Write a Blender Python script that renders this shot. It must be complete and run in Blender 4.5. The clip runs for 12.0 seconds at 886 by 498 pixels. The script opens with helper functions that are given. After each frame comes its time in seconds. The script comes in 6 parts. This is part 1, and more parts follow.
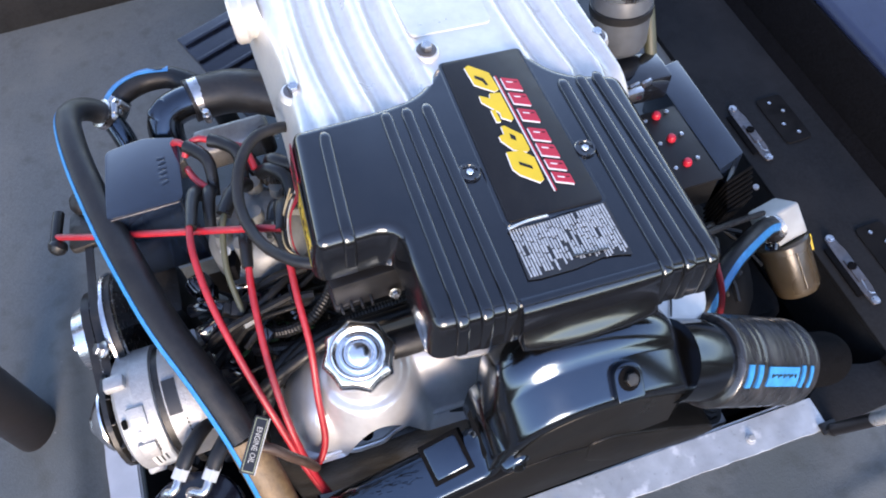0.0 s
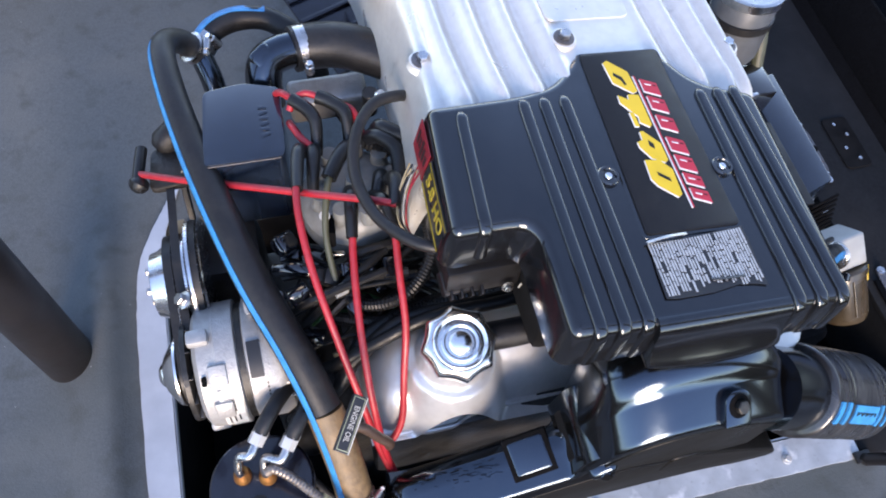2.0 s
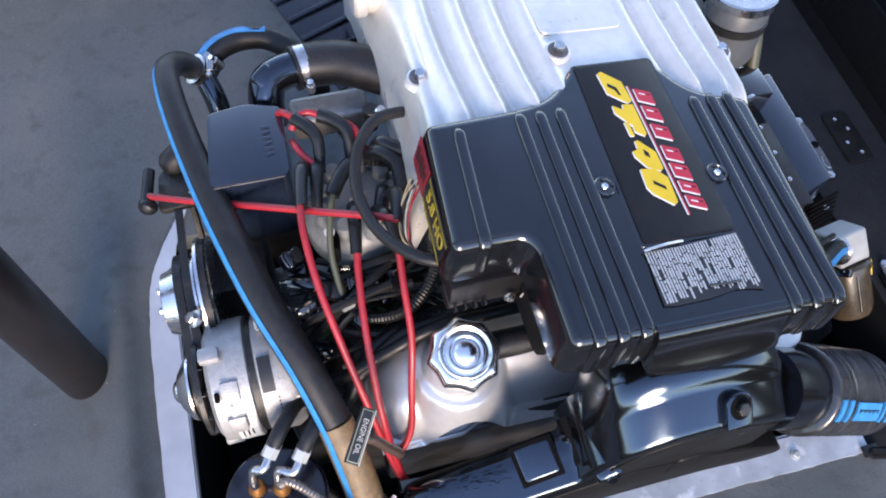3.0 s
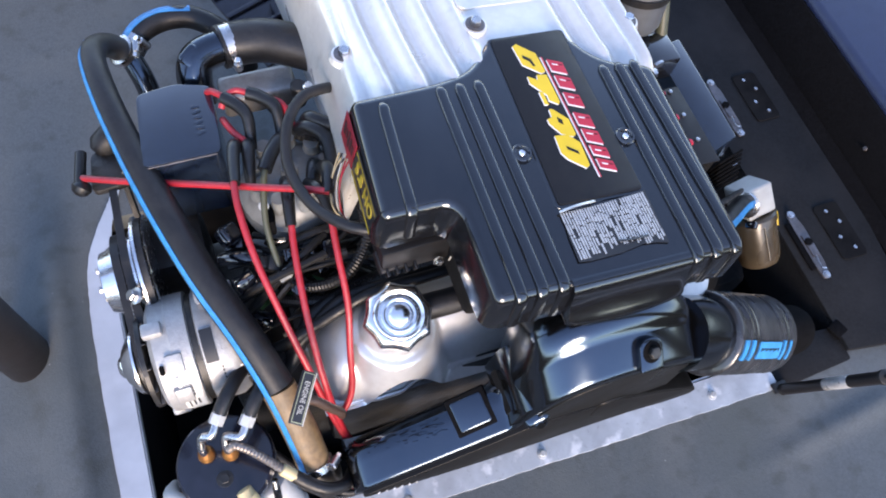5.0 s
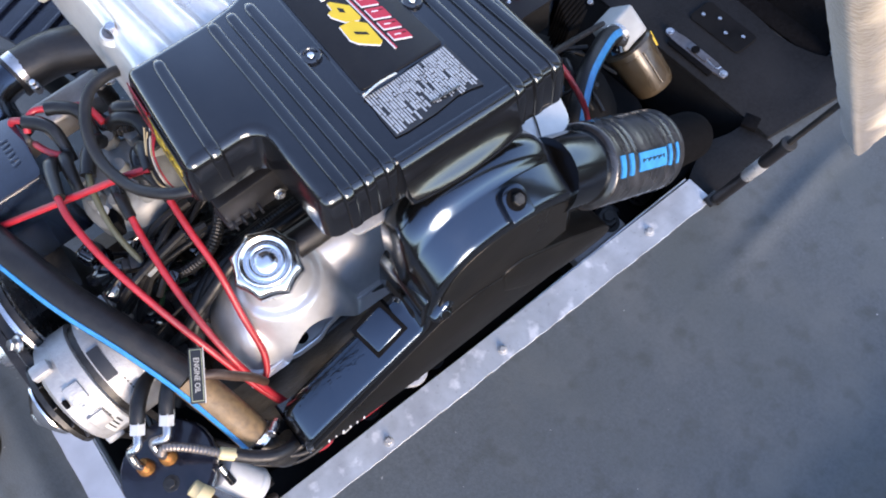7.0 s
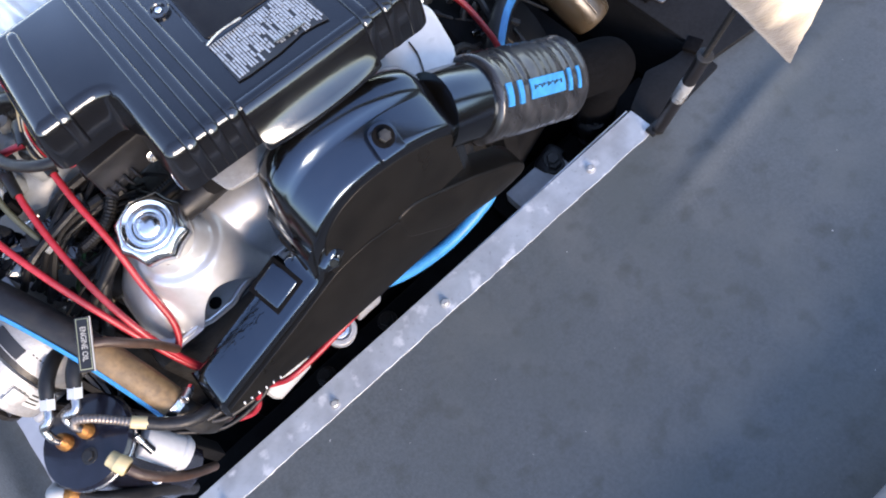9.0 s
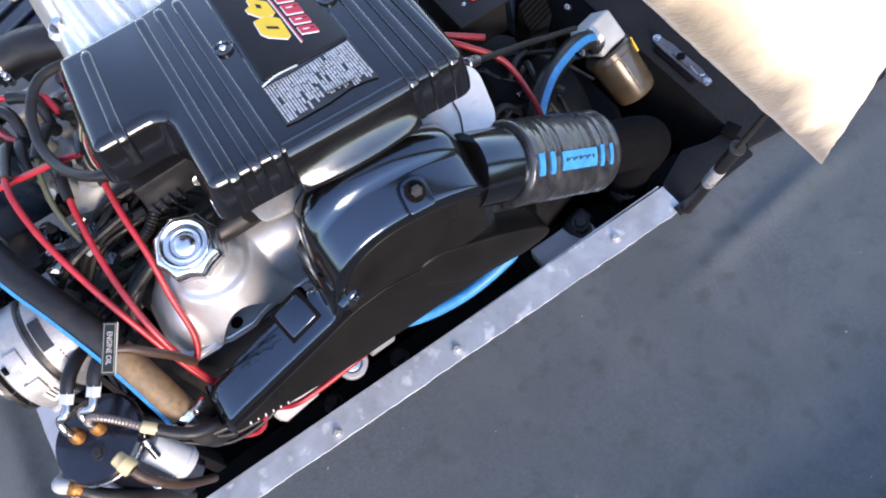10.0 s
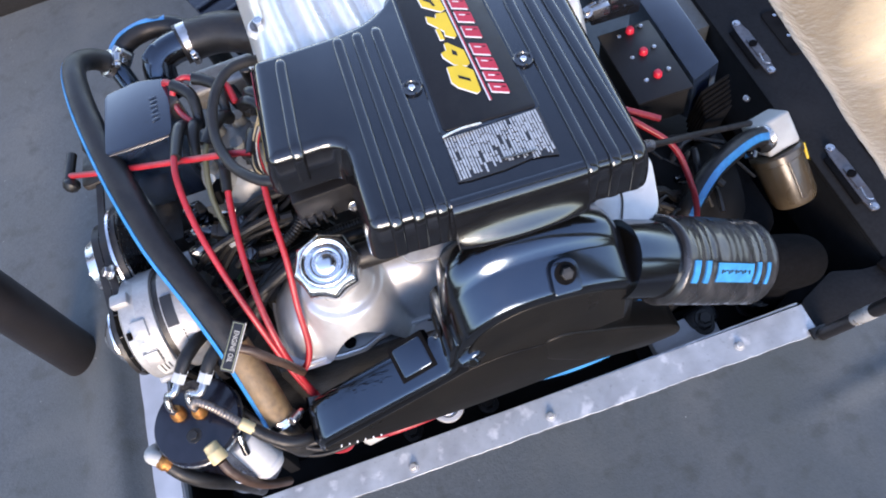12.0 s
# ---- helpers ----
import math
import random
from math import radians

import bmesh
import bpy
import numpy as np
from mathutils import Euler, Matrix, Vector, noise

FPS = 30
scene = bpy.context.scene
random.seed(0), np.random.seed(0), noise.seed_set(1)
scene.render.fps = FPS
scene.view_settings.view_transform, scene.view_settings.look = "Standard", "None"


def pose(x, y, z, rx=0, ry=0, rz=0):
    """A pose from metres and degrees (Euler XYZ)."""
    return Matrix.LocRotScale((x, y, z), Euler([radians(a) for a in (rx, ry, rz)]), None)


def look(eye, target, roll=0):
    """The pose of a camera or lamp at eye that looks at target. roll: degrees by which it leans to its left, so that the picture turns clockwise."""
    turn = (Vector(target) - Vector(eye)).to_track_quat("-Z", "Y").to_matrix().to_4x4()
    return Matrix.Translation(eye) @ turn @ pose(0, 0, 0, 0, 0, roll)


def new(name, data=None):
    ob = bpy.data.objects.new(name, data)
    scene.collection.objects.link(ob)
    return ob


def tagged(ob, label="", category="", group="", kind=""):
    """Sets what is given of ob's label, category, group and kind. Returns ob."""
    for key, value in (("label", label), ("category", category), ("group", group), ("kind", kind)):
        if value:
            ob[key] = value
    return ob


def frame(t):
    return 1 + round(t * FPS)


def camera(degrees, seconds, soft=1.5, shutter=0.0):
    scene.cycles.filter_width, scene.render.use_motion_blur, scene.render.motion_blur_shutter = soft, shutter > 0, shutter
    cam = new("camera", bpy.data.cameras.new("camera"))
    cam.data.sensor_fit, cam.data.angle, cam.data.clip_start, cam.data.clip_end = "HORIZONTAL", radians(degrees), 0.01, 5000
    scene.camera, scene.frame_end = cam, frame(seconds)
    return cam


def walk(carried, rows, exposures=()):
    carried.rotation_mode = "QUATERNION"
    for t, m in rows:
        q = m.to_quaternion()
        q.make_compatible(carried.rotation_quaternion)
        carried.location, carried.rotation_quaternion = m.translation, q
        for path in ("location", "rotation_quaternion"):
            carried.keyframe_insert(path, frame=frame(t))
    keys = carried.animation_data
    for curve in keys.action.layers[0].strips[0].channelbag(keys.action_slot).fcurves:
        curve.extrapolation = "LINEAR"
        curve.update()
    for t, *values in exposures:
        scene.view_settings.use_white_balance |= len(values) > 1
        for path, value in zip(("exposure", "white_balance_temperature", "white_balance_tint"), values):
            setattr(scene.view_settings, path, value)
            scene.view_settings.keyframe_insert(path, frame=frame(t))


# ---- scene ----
cam = camera(59.0, 12.0, 1.9)
PATH = [
    (0, (-0.226, -0.263, 1.295), (0.05, 0.78, -0.39), -5.0),
    (0.5, (-0.271, -0.206, 1.265), (0.038, 0.7, -0.491), 1.6),
    (1, (-0.336, -0.177, 1.282), (-0.043, 0.742, -0.47), 3.5),
    (1.5, (-0.375, -0.164, 1.294), (-0.037, 0.754, -0.45), 7.4),
    (2, (-0.384, -0.162, 1.294), (-0.042, 0.752, -0.451), 7.6),
    (2.5, (-0.374, -0.164, 1.305), (-0.034, 0.774, -0.428), 6.3),
    (3, (-0.374, -0.159, 1.32), (-0.06, 0.759, -0.429), 4.4),
    (3.5, (-0.386, -0.159, 1.33), (-0.053, 0.711, -0.44), 9.1),
    (3.7, (-0.382, -0.144, 1.347), (0.078, 0.648, -0.431), 16.2),
    (5.3, (-0.363, -0.204, 1.367), (0.063, 0.6, -0.414), 7.3),
    (5.5, (-0.338, -0.215, 1.357), (0.09, 0.582, -0.427), 4.3),
    (6, (-0.293, -0.252, 1.343), (0.154, 0.555, -0.431), -1.3),
    (6.5, (-0.266, -0.298, 1.328), (0.148, 0.502, -0.458), -7.7),
    (7, (-0.232, -0.329, 1.299), (0.147, 0.433, -0.511), -13.0),
    (7.2, (-0.218, -0.344, 1.281), (0.153, 0.398, -0.539), -14.5),
    (8.8, (-0.119, -0.465, 1.227), (0.099, 0.362, -0.581), -29.3),
    (9, (-0.102, -0.482, 1.225), (0.141, 0.343, -0.581), -27.4),
    (9.5, (-0.084, -0.497, 1.245), (0.136, 0.384, -0.537), -25.8),
    (10, (-0.076, -0.487, 1.27), (0.151, 0.435, -0.49), -22.1),
    (10.5, (-0.076, -0.476, 1.302), (0.085, 0.457, -0.46), -21.8),
    (11, (-0.077, -0.461, 1.301), (0.051, 0.509, -0.443), -20.6),
    (11.5, (-0.087, -0.423, 1.304), (-0.008, 0.569, -0.431), -18.9),
    (12, (-0.104, -0.39, 1.308), (-0.058, 0.627, -0.414), -17.9),
]
walk(cam, [(t, look(eye, target, roll)) for t, eye, target, roll in PATH], [(0.0, 2.36, 7650, 24), (1.2, 2.32, 7650, 24), (3.0, 2.19, 7650, 24), (5.5, 2.36, 7650, 24), (12.0, 2.34, 7650, 24)])

# ---------------------------------------------------------------- light
world = bpy.data.worlds.new("sky")
scene.world = world
world.use_nodes = True
wn = world.node_tree.nodes
sky = wn.new("ShaderNodeTexSky")
sky.sky_type = "NISHITA"
sky.sun_disc = False
sky.sun_elevation, sky.sun_rotation = radians(24), radians(190)
sky.air_density, sky.dust_density, sky.ozone_density = 1.0, 0.0, 2.5
world.node_tree.links.new(sky.outputs[0], wn["Background"].inputs[0])
wn["Background"].inputs[1].default_value = 0.15
sun_data = bpy.data.lights.new("sun", "SUN")
sun_data.energy, sun_data.angle, sun_data.color = 1.4, radians(26), (1.0, 0.90, 0.74)
sun = new("sun", sun_data)
sun.matrix_world = look((-0.68, -3.6, 1.35), (0, 0.2, 0.2))

# ---------------------------------------------------------------- materials


def material(name, base, rough=0.5, metal=0.0, vary=0.15, scale=40.0, bump=0.0, bump_scale=200.0, coat=0.0,
             rough_vary=0.1, tint=None, tint_scale=6.0, tint_amount=0.0, stretch=(1, 1, 1), spec=0.5, sheen=0.0, reflect_tint=None):
    """A surface with colour grain, broad stains, uneven gloss and fine relief."""
    m = bpy.data.materials.new(name)
    m.use_nodes = True
    nt = m.node_tree
    n, l = nt.nodes, nt.links
    b = n["Principled BSDF"]
    b.inputs["Metallic"].default_value = metal
    b.inputs["Coat Weight"].default_value = coat
    b.inputs["Coat Roughness"].default_value = 0.06
    b.inputs["Specular IOR Level"].default_value = spec
    b.inputs["Sheen Weight"].default_value = sheen
    if reflect_tint:
        b.inputs["Specular Tint"].default_value = (*reflect_tint, 1)
    co = n.new("ShaderNodeTexCoord")
    mp = n.new("ShaderNodeMapping")
    mp.inputs["Scale"].default_value = stretch
    l.new(co.outputs["Object"], mp.inputs[0])

    def noise_tex(s, detail=4.0):
        t = n.new("ShaderNodeTexNoise")
        t.inputs["Scale"].default_value, t.inputs["Detail"].default_value = s, detail
        l.new(mp.outputs[0], t.inputs["Vector"])
        return t.outputs["Fac"]

    fine = noise_tex(scale)
    ramp = n.new("ShaderNodeMapRange")
    ramp.inputs[1].default_value, ramp.inputs[2].default_value = 0.3, 0.7
    ramp.inputs[3].default_value, ramp.inputs[4].default_value = 1 - vary, 1 + vary
    l.new(fine, ramp.inputs[0])
    mul = n.new("ShaderNodeVectorMath")
    mul.operation = "SCALE"
    mul.inputs[0].default_value = base
    l.new(ramp.outputs[0], mul.inputs["Scale"])
    out = mul.outputs[0]
    if tint:
        broad = noise_tex(tint_scale, 6.0)
        step = n.new("ShaderNodeMapRange")
        step.inputs[1].default_value, step.inputs[2].default_value = 0.45, 0.72
        step.inputs[4].default_value = tint_amount
        l.new(broad, step.inputs[0])
        mix = n.new("ShaderNodeMix")
        mix.data_type = "RGBA"
        l.new(step.outputs[0], mix.inputs[0])
        l.new(out, mix.inputs[6])
        mix.inputs[7].default_value = (*tint, 1)
        out = mix.outputs[2]
    l.new(out, b.inputs["Base Color"])
    rr = n.new("ShaderNodeMapRange")
    rr.inputs[1].default_value, rr.inputs[2].default_value = 0.3, 0.7
    rr.inputs[3].default_value, rr.inputs[4].default_value = max(0.02, rough - rough_vary), min(1.0, rough + rough_vary)
    l.new(noise_tex(scale * 0.25), rr.inputs[0])
    l.new(rr.outputs[0], b.inputs["Roughness"])
    if bump:
        bp = n.new("ShaderNodeBump")
        bp.inputs["Strength"].default_value, bp.inputs["Distance"].default_value = bump, 0.002
        l.new(noise_tex(bump_scale, 3.0), bp.inputs["Height"])
        l.new(bp.outputs[0], b.inputs["Normal"])
    return m


CARPET = material("grey_carpet", (0.086, 0.098, 0.102), 0.95, vary=0.12, scale=190, bump=0.4, bump_scale=300, spec=0.1,
                  tint=(0.079, 0.091, 0.089), tint_scale=4, tint_amount=0.8, sheen=0.15)
BOARD = material("charcoal_board", (0.013, 0.0138, 0.015), 0.7, vary=0.2, scale=150, bump=0.4, bump_scale=300, spec=0.06,
                 tint=(0.021, 0.021, 0.022), tint_scale=7, tint_amount=0.7)
ALU = material("worn_aluminium", (0.455, 0.485, 0.51), 0.5, metal=0.35, vary=0.12, scale=30, bump=0.25, bump_scale=60,
               rough_vary=0.15, tint=(0.26, 0.27, 0.29), tint_scale=14, tint_amount=0.6)
ALU_PLATE = material("dull_aluminium_plate", (0.5, 0.51, 0.53), 0.5, metal=0.5, vary=0.08, scale=25, bump=0.1, bump_scale=90,
                     tint=(0.38, 0.39, 0.41), tint_scale=10, tint_amount=0.5)
VALVE_SILVER = material("smooth_silver_enamel", (0.56, 0.565, 0.57), 0.36, metal=0.62, vary=0.05, scale=90, bump=0.06, bump_scale=500, rough_vary=0.06, tint=(0.42, 0.42, 0.41), tint_scale=9, tint_amount=0.4)
SILVER = material("silver_paint", (0.60, 0.585, 0.555), 0.34, metal=0.5, vary=0.05, scale=90, bump=0.12, bump_scale=500, rough_vary=0.07,
                  tint=(0.44, 0.44, 0.44), tint_scale=9, tint_amount=0.4)
CAST = material("cast_aluminium", (0.33, 0.33, 0.328), 0.46, metal=0.45, vary=0.1, scale=120, bump=0.35, bump_scale=350,
                tint=(0.32, 0.31, 0.3), tint_scale=14, tint_amount=0.5)
CHROME = material("chrome", (0.80, 0.79, 0.78), 0.22, metal=1.0, vary=0.04, scale=60, rough_vary=0.04)
STEEL = material("zinc_steel", (0.45, 0.45, 0.46), 0.28, metal=1.0, vary=0.12, scale=180, rough_vary=0.1, tint=(0.35, 0.3, 0.24), tint_scale=40, tint_amount=0.4)
BRASS = material("rusty_brass_fitting", (0.27, 0.125, 0.035), 0.48, metal=0.7, vary=0.3, scale=160, bump=0.4, bump_scale=300,
                 tint=(0.25, 0.09, 0.03), tint_scale=60, tint_amount=0.8)
# reflections tinted slightly blue, standing in for clear sky
COVER_BLACK = material("black_moulded_plastic", (0.0045, 0.0048, 0.0058), 0.16, vary=0.2, scale=80, bump=0.03, bump_scale=160, coat=0.35,
                       rough_vary=0.05, spec=0.6, reflect_tint=(0.8, 0.9, 1.0), tint=(0.008, 0.008, 0.009), tint_scale=12, tint_amount=0.5)
# blue of the sky is put into this black paint's specular tint
GLOSS_BLACK = material("thick_black_gloss_paint", (0.004, 0.0038, 0.0036), 0.16, vary=0.2, scale=50, bump=0.08, bump_scale=40, spec=1.0, reflect_tint=(0.55, 0.76, 1.0),
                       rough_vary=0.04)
# duller copy of the manifold's gloss paint: keeps reflections off its front faces
DULL_BLACK = material("dull_black_paint", (0.0065, 0.006, 0.0055), 0.34, vary=0.25, scale=40, bump=0.08, bump_scale=60, spec=0.16, tint=(0.009, 0.008, 0.007), tint_scale=12, tint_amount=0.6)
# black enamel with the blue of reflected sky put into its base colour
BOX_SKY_TINT = material("sky_tinted_black_enamel", (0.008, 0.014, 0.026), 0.12, vary=0.15, scale=60, bump=0.05, bump_scale=60, coat=0.5, rough_vary=0.05)
BOX_BLACK = material("black_enamel", (0.006, 0.007, 0.010), 0.1, vary=0.15, scale=60, bump=0.05, bump_scale=60, coat=0.9, rough_vary=0.05)
RUBBER = material("black_rubber", (0.009, 0.009, 0.010), 0.46, vary=0.25, scale=160, bump=0.2, bump_scale=420, spec=0.36,
                  tint=(0.018, 0.0175, 0.017), tint_scale=18, tint_amount=0.5)
LOOM_BLACK = material("black_loom_plastic", (0.007, 0.007, 0.0075), 0.42, vary=0.25, scale=160, bump=0.2, bump_scale=420, spec=0.35)
RUBBER_WRAP = material("shiny_wrapped_rubber", (0.013, 0.013, 0.014), 0.3, vary=0.3, scale=60, bump=0.15, bump_scale=50, coat=0.5, tint=(0.05, 0.05, 0.054), tint_scale=22, tint_amount=0.6, stretch=(3, 1, 1))
RUBBER_BROWN = material("heat_browned_rubber", (0.15, 0.092, 0.042), 0.55, vary=0.3, scale=120, bump=0.3, bump_scale=300,
                        tint=(0.09, 0.062, 0.035), tint_scale=24, tint_amount=0.6)
DARK_BROWN = material("dark_brown_rubber", (0.045, 0.024, 0.016), 0.5, vary=0.3, scale=120, bump=0.2, bump_scale=300)
BOOT = material("grey_black_rubber_boot", (0.007, 0.0076, 0.0085), 0.36, vary=0.2, scale=120, bump=0.1, bump_scale=300, spec=0.4)
BLUE = material("blue_stripe", (0.008, 0.19, 0.42), 0.5, vary=0.2, scale=90, tint=(0.010, 0.12, 0.29), tint_scale=30, tint_amount=0.5)
RED = material("red_silicone", (0.30, 0.014, 0.022), 0.4, vary=0.15, scale=120, bump=0.08, bump_scale=300, tint=(0.17, 0.01, 0.015), tint_scale=20, tint_amount=0.5)
RED_PAINT = material("red_print", (0.42, 0.012, 0.03), 0.4, vary=0.06)
YELLOW_PAINT = material("yellow_print", (0.62, 0.40, 0.01), 0.4, vary=0.06)
# darker red and yellow for the decals on the hood's end
DULL_RED = material("dull_red_print", (0.20, 0.012, 0.02), 0.4, vary=0.2, scale=60)
DULL_YELLOW = material("dull_yellow_print", (0.30, 0.22, 0.02), 0.4, vary=0.2, scale=60)
WHITE_PAINT = material("white_print", (0.6, 0.6, 0.6), 0.45, vary=0.08)
LABEL_BLACK = material("black_label", (0.012, 0.012, 0.013), 0.35, vary=0.1)
PLATE_BLACK = material("flat_black_plate", (0.008, 0.008, 0.009), 0.4, vary=0.15, scale=200, bump=0.1, bump_scale=700, spec=0.25)
LABEL_WHITE = material("foil_label", (0.42, 0.42, 0.41), 0.3, metal=0.4, vary=0.15, scale=120, bump=0.3, bump_scale=60)
PAPER = material("paper_label", (0.5, 0.5, 0.48), 0.5, vary=0.06)
CAN_GREY = material("blue_grey_sheet_metal", (0.095, 0.105, 0.12), 0.4, metal=0.3, vary=0.12, scale=60, tint=(0.06, 0.062, 0.066), tint_scale=14, tint_amount=0.5)
GREY_CAP = material("grey_plastic", (0.17, 0.18, 0.18), 0.42, vary=0.15, scale=80, bump=0.1, bump_scale=300, tint=(0.04, 0.043, 0.043), tint_scale=14, tint_amount=0.6)
DARK_METAL = material("oily_dark_metal", (0.018, 0.018, 0.018), 0.42, metal=0.3, vary=0.4, scale=70, bump=0.5, bump_scale=120, tint=(0.04, 0.035, 0.03), tint_scale=16, tint_amount=0.6)
# near-black base with slightly paler patches
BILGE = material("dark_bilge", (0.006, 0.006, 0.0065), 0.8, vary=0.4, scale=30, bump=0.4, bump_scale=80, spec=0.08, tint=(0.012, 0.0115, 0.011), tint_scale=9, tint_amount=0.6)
WHITE_PLASTIC = material("off_white_plastic", (0.36, 0.36, 0.34), 0.45, vary=0.08, scale=40, tint=(0.25, 0.22, 0.17), tint_scale=16, tint_amount=0.5)
CREAM_PLASTIC = material("yellowed_nylon", (0.46, 0.37, 0.2), 0.45, vary=0.08)
BOWL = material("brown_filter_bowl", (0.045, 0.033, 0.02), 0.3, vary=0.25, scale=30, coat=0.15, tint=(0.085, 0.062, 0.038), tint_scale=16, tint_amount=0.6)
NAVY = material("dark_blue_enamel", (0.008, 0.009, 0.016), 0.2, vary=0.25, scale=60, coat=0.3, bump=0.1, bump_scale=120)
BLUE_VINYL = material("blue_vinyl", (0.013, 0.021, 0.052), 0.4, vary=0.1, scale=120, bump=0.15, bump_scale=500)
PLUSH = material("cream_plush", (0.92, 0.80, 0.58), 0.95, vary=0.1, scale=90, bump=0.9, bump_scale=160, spec=0.05, sheen=0.3)


def shade_edge(m, origin, axis, reach, colour):
    """Paint a ragged band of shade into a cloth along one edge: from origin along axis up to about reach metres."""
    n, l = m.node_tree.nodes, m.node_tree.links
    bs = n["Principled BSDF"]
    old = bs.inputs["Base Color"].links[0].from_socket
    co = n.new("ShaderNodeTexCoord")
    sub = n.new("ShaderNodeVectorMath")
    sub.operation = "SUBTRACT"
    sub.inputs[1].default_value = origin
    l.new(co.outputs["Object"], sub.inputs[0])
    dot = n.new("ShaderNodeVectorMath")
    dot.operation = "DOT_PRODUCT"
    dot.inputs[1].default_value = axis
    l.new(sub.outputs[0], dot.inputs[0])
    ragged = n.new("ShaderNodeTexNoise")
    ragged.inputs["Scale"].default_value, ragged.inputs["Detail"].default_value = 9.0, 8.0
    l.new(co.outputs["Object"], ragged.inputs["Vector"])
    off = n.new("ShaderNodeMath")
    off.operation = "MULTIPLY_ADD"
    off.inputs[1].default_value, off.inputs[2].default_value = -1.6 * reach, 0.8 * reach
    l.new(ragged.outputs["Fac"], off.inputs[0])
    add = n.new("ShaderNodeMath")
    l.new(dot.outputs["Value"], add.inputs[0])
    l.new(off.outputs[0], add.inputs[1])
    mr = n.new("ShaderNodeMapRange")
    mr.inputs[1].default_value, mr.inputs[2].default_value, mr.inputs[3].default_value, mr.inputs[4].default_value = 0.35 * reach, 1.0 * reach, 0.9, 0.0
    l.new(add.outputs[0], mr.inputs[0])
    mix = n.new("ShaderNodeMix")
    mix.data_type = "RGBA"
    l.new(mr.outputs[0], mix.inputs[0])
    l.new(old, mix.inputs[6])
    mix.inputs[7].default_value = (*colour, 1)
    l.new(mix.outputs[2], bs.inputs["Base Color"])


def weather(m, scale, colour, lo, hi, amount, detail=5.0):
    """Stains, wear or lint of another colour in patches over a surface."""
    n, l = m.node_tree.nodes, m.node_tree.links
    bs = n["Principled BSDF"]
    old = bs.inputs["Base Color"].links[0].from_socket
    co = n.new("ShaderNodeTexCoord")
    tex = n.new("ShaderNodeTexNoise")
    tex.inputs["Scale"].default_value, tex.inputs["Detail"].default_value = scale, detail
    l.new(co.outputs["Object"], tex.inputs["Vector"])
    mr = n.new("ShaderNodeMapRange")
    mr.inputs[1].default_value, mr.inputs[2].default_value, mr.inputs[4].default_value = lo, hi, amount
    l.new(tex.outputs["Fac"], mr.inputs[0])
    mix = n.new("ShaderNodeMix")
    mix.data_type = "RGBA"
    l.new(mr.outputs[0], mix.inputs[0])
    l.new(old, mix.inputs[6])
    mix.inputs[7].default_value = (*colour, 1)
    l.new(mix.outputs[2], bs.inputs["Base Color"])


weather(CARPET, 1.4, (0.056, 0.063, 0.068), 0.40, 0.60, 0.25)
weather(CARPET, 6.0, (0.115, 0.122, 0.118), 0.50, 0.72, 0.6, 9.0)
weather(CARPET, 22.0, (0.052, 0.057, 0.053), 0.54, 0.72, 0.55, 9.0)
weather(CARPET, 95.0, (0.34, 0.34, 0.33), 0.775, 0.79, 0.8, 2.0)
# browner patches at random over the plush
weather(PLUSH, 6.0, (0.62, 0.47, 0.28), 0.5, 0.72, 0.6, 7.0)
weather(ALU, 24.0, (0.85, 0.85, 0.85), 0.57, 0.68, 0.75, 6.0)
weather(ALU, 110.0, (0.20, 0.20, 0.21), 0.62, 0.72, 0.35)
weather(SILVER, 38.0, (0.30, 0.29, 0.26), 0.64, 0.76, 0.5, 7.0)
weather(COVER_BLACK, 14.0, (0.009, 0.009, 0.0095), 0.5, 0.75, 0.6, 7.0)
weather(RUBBER, 20.0, (0.024, 0.0235, 0.0225), 0.52, 0.75, 0.6, 7.0)
BRUSHED = material("brushed_steel", (0.62, 0.62, 0.63), 0.24, metal=1.0, vary=0.06, scale=40, rough_vary=0.06, stretch=(1, 12, 12))
HULL = material("pale_grey_vinyl", (0.36, 0.37, 0.38), 0.6, vary=0.08, scale=60, bump=0.2, bump_scale=250)
ASPHALT = material("asphalt", (0.05, 0.05, 0.05), 0.9, vary=0.3, scale=60, bump=0.4, bump_scale=120)
RING_DARK = material("dark_ring", (0.035, 0.042, 0.03), 0.9, vary=0.5, scale=6, tint=(0.06, 0.055, 0.04), tint_scale=1.5, tint_amount=0.7)
# black for felt, and for recesses and low parts in place of shade
MATTE_BLACK = material("deep_matte_black", (0.0045, 0.0045, 0.005), 0.95, vary=0.3, scale=150, bump=0.5, bump_scale=260, spec=0.04)
GALVANISED = material("dull_galvanised_steel", (0.11, 0.107, 0.115), 0.5, metal=0.6, vary=0.25, scale=120, bump=0.15, bump_scale=200, tint=(0.07, 0.06, 0.055), tint_scale=30, tint_amount=0.6)
PYLON_BLACK = material("dark_painted_tube", (0.009, 0.0075, 0.008), 0.42, vary=0.2, scale=40, bump=0.1, bump_scale=120)
WIRES = {"black": RUBBER, "green": material("green_wire", (0.03, 0.12, 0.05), 0.5), "tan": material("tan_wire", (0.3, 0.24, 0.14), 0.5),
         "pale": material("pale_wire", (0.42, 0.4, 0.36), 0.5), "olive": material("olive_wire", (0.055, 0.058, 0.036), 0.5), "red": RED, "blue": BLUE}

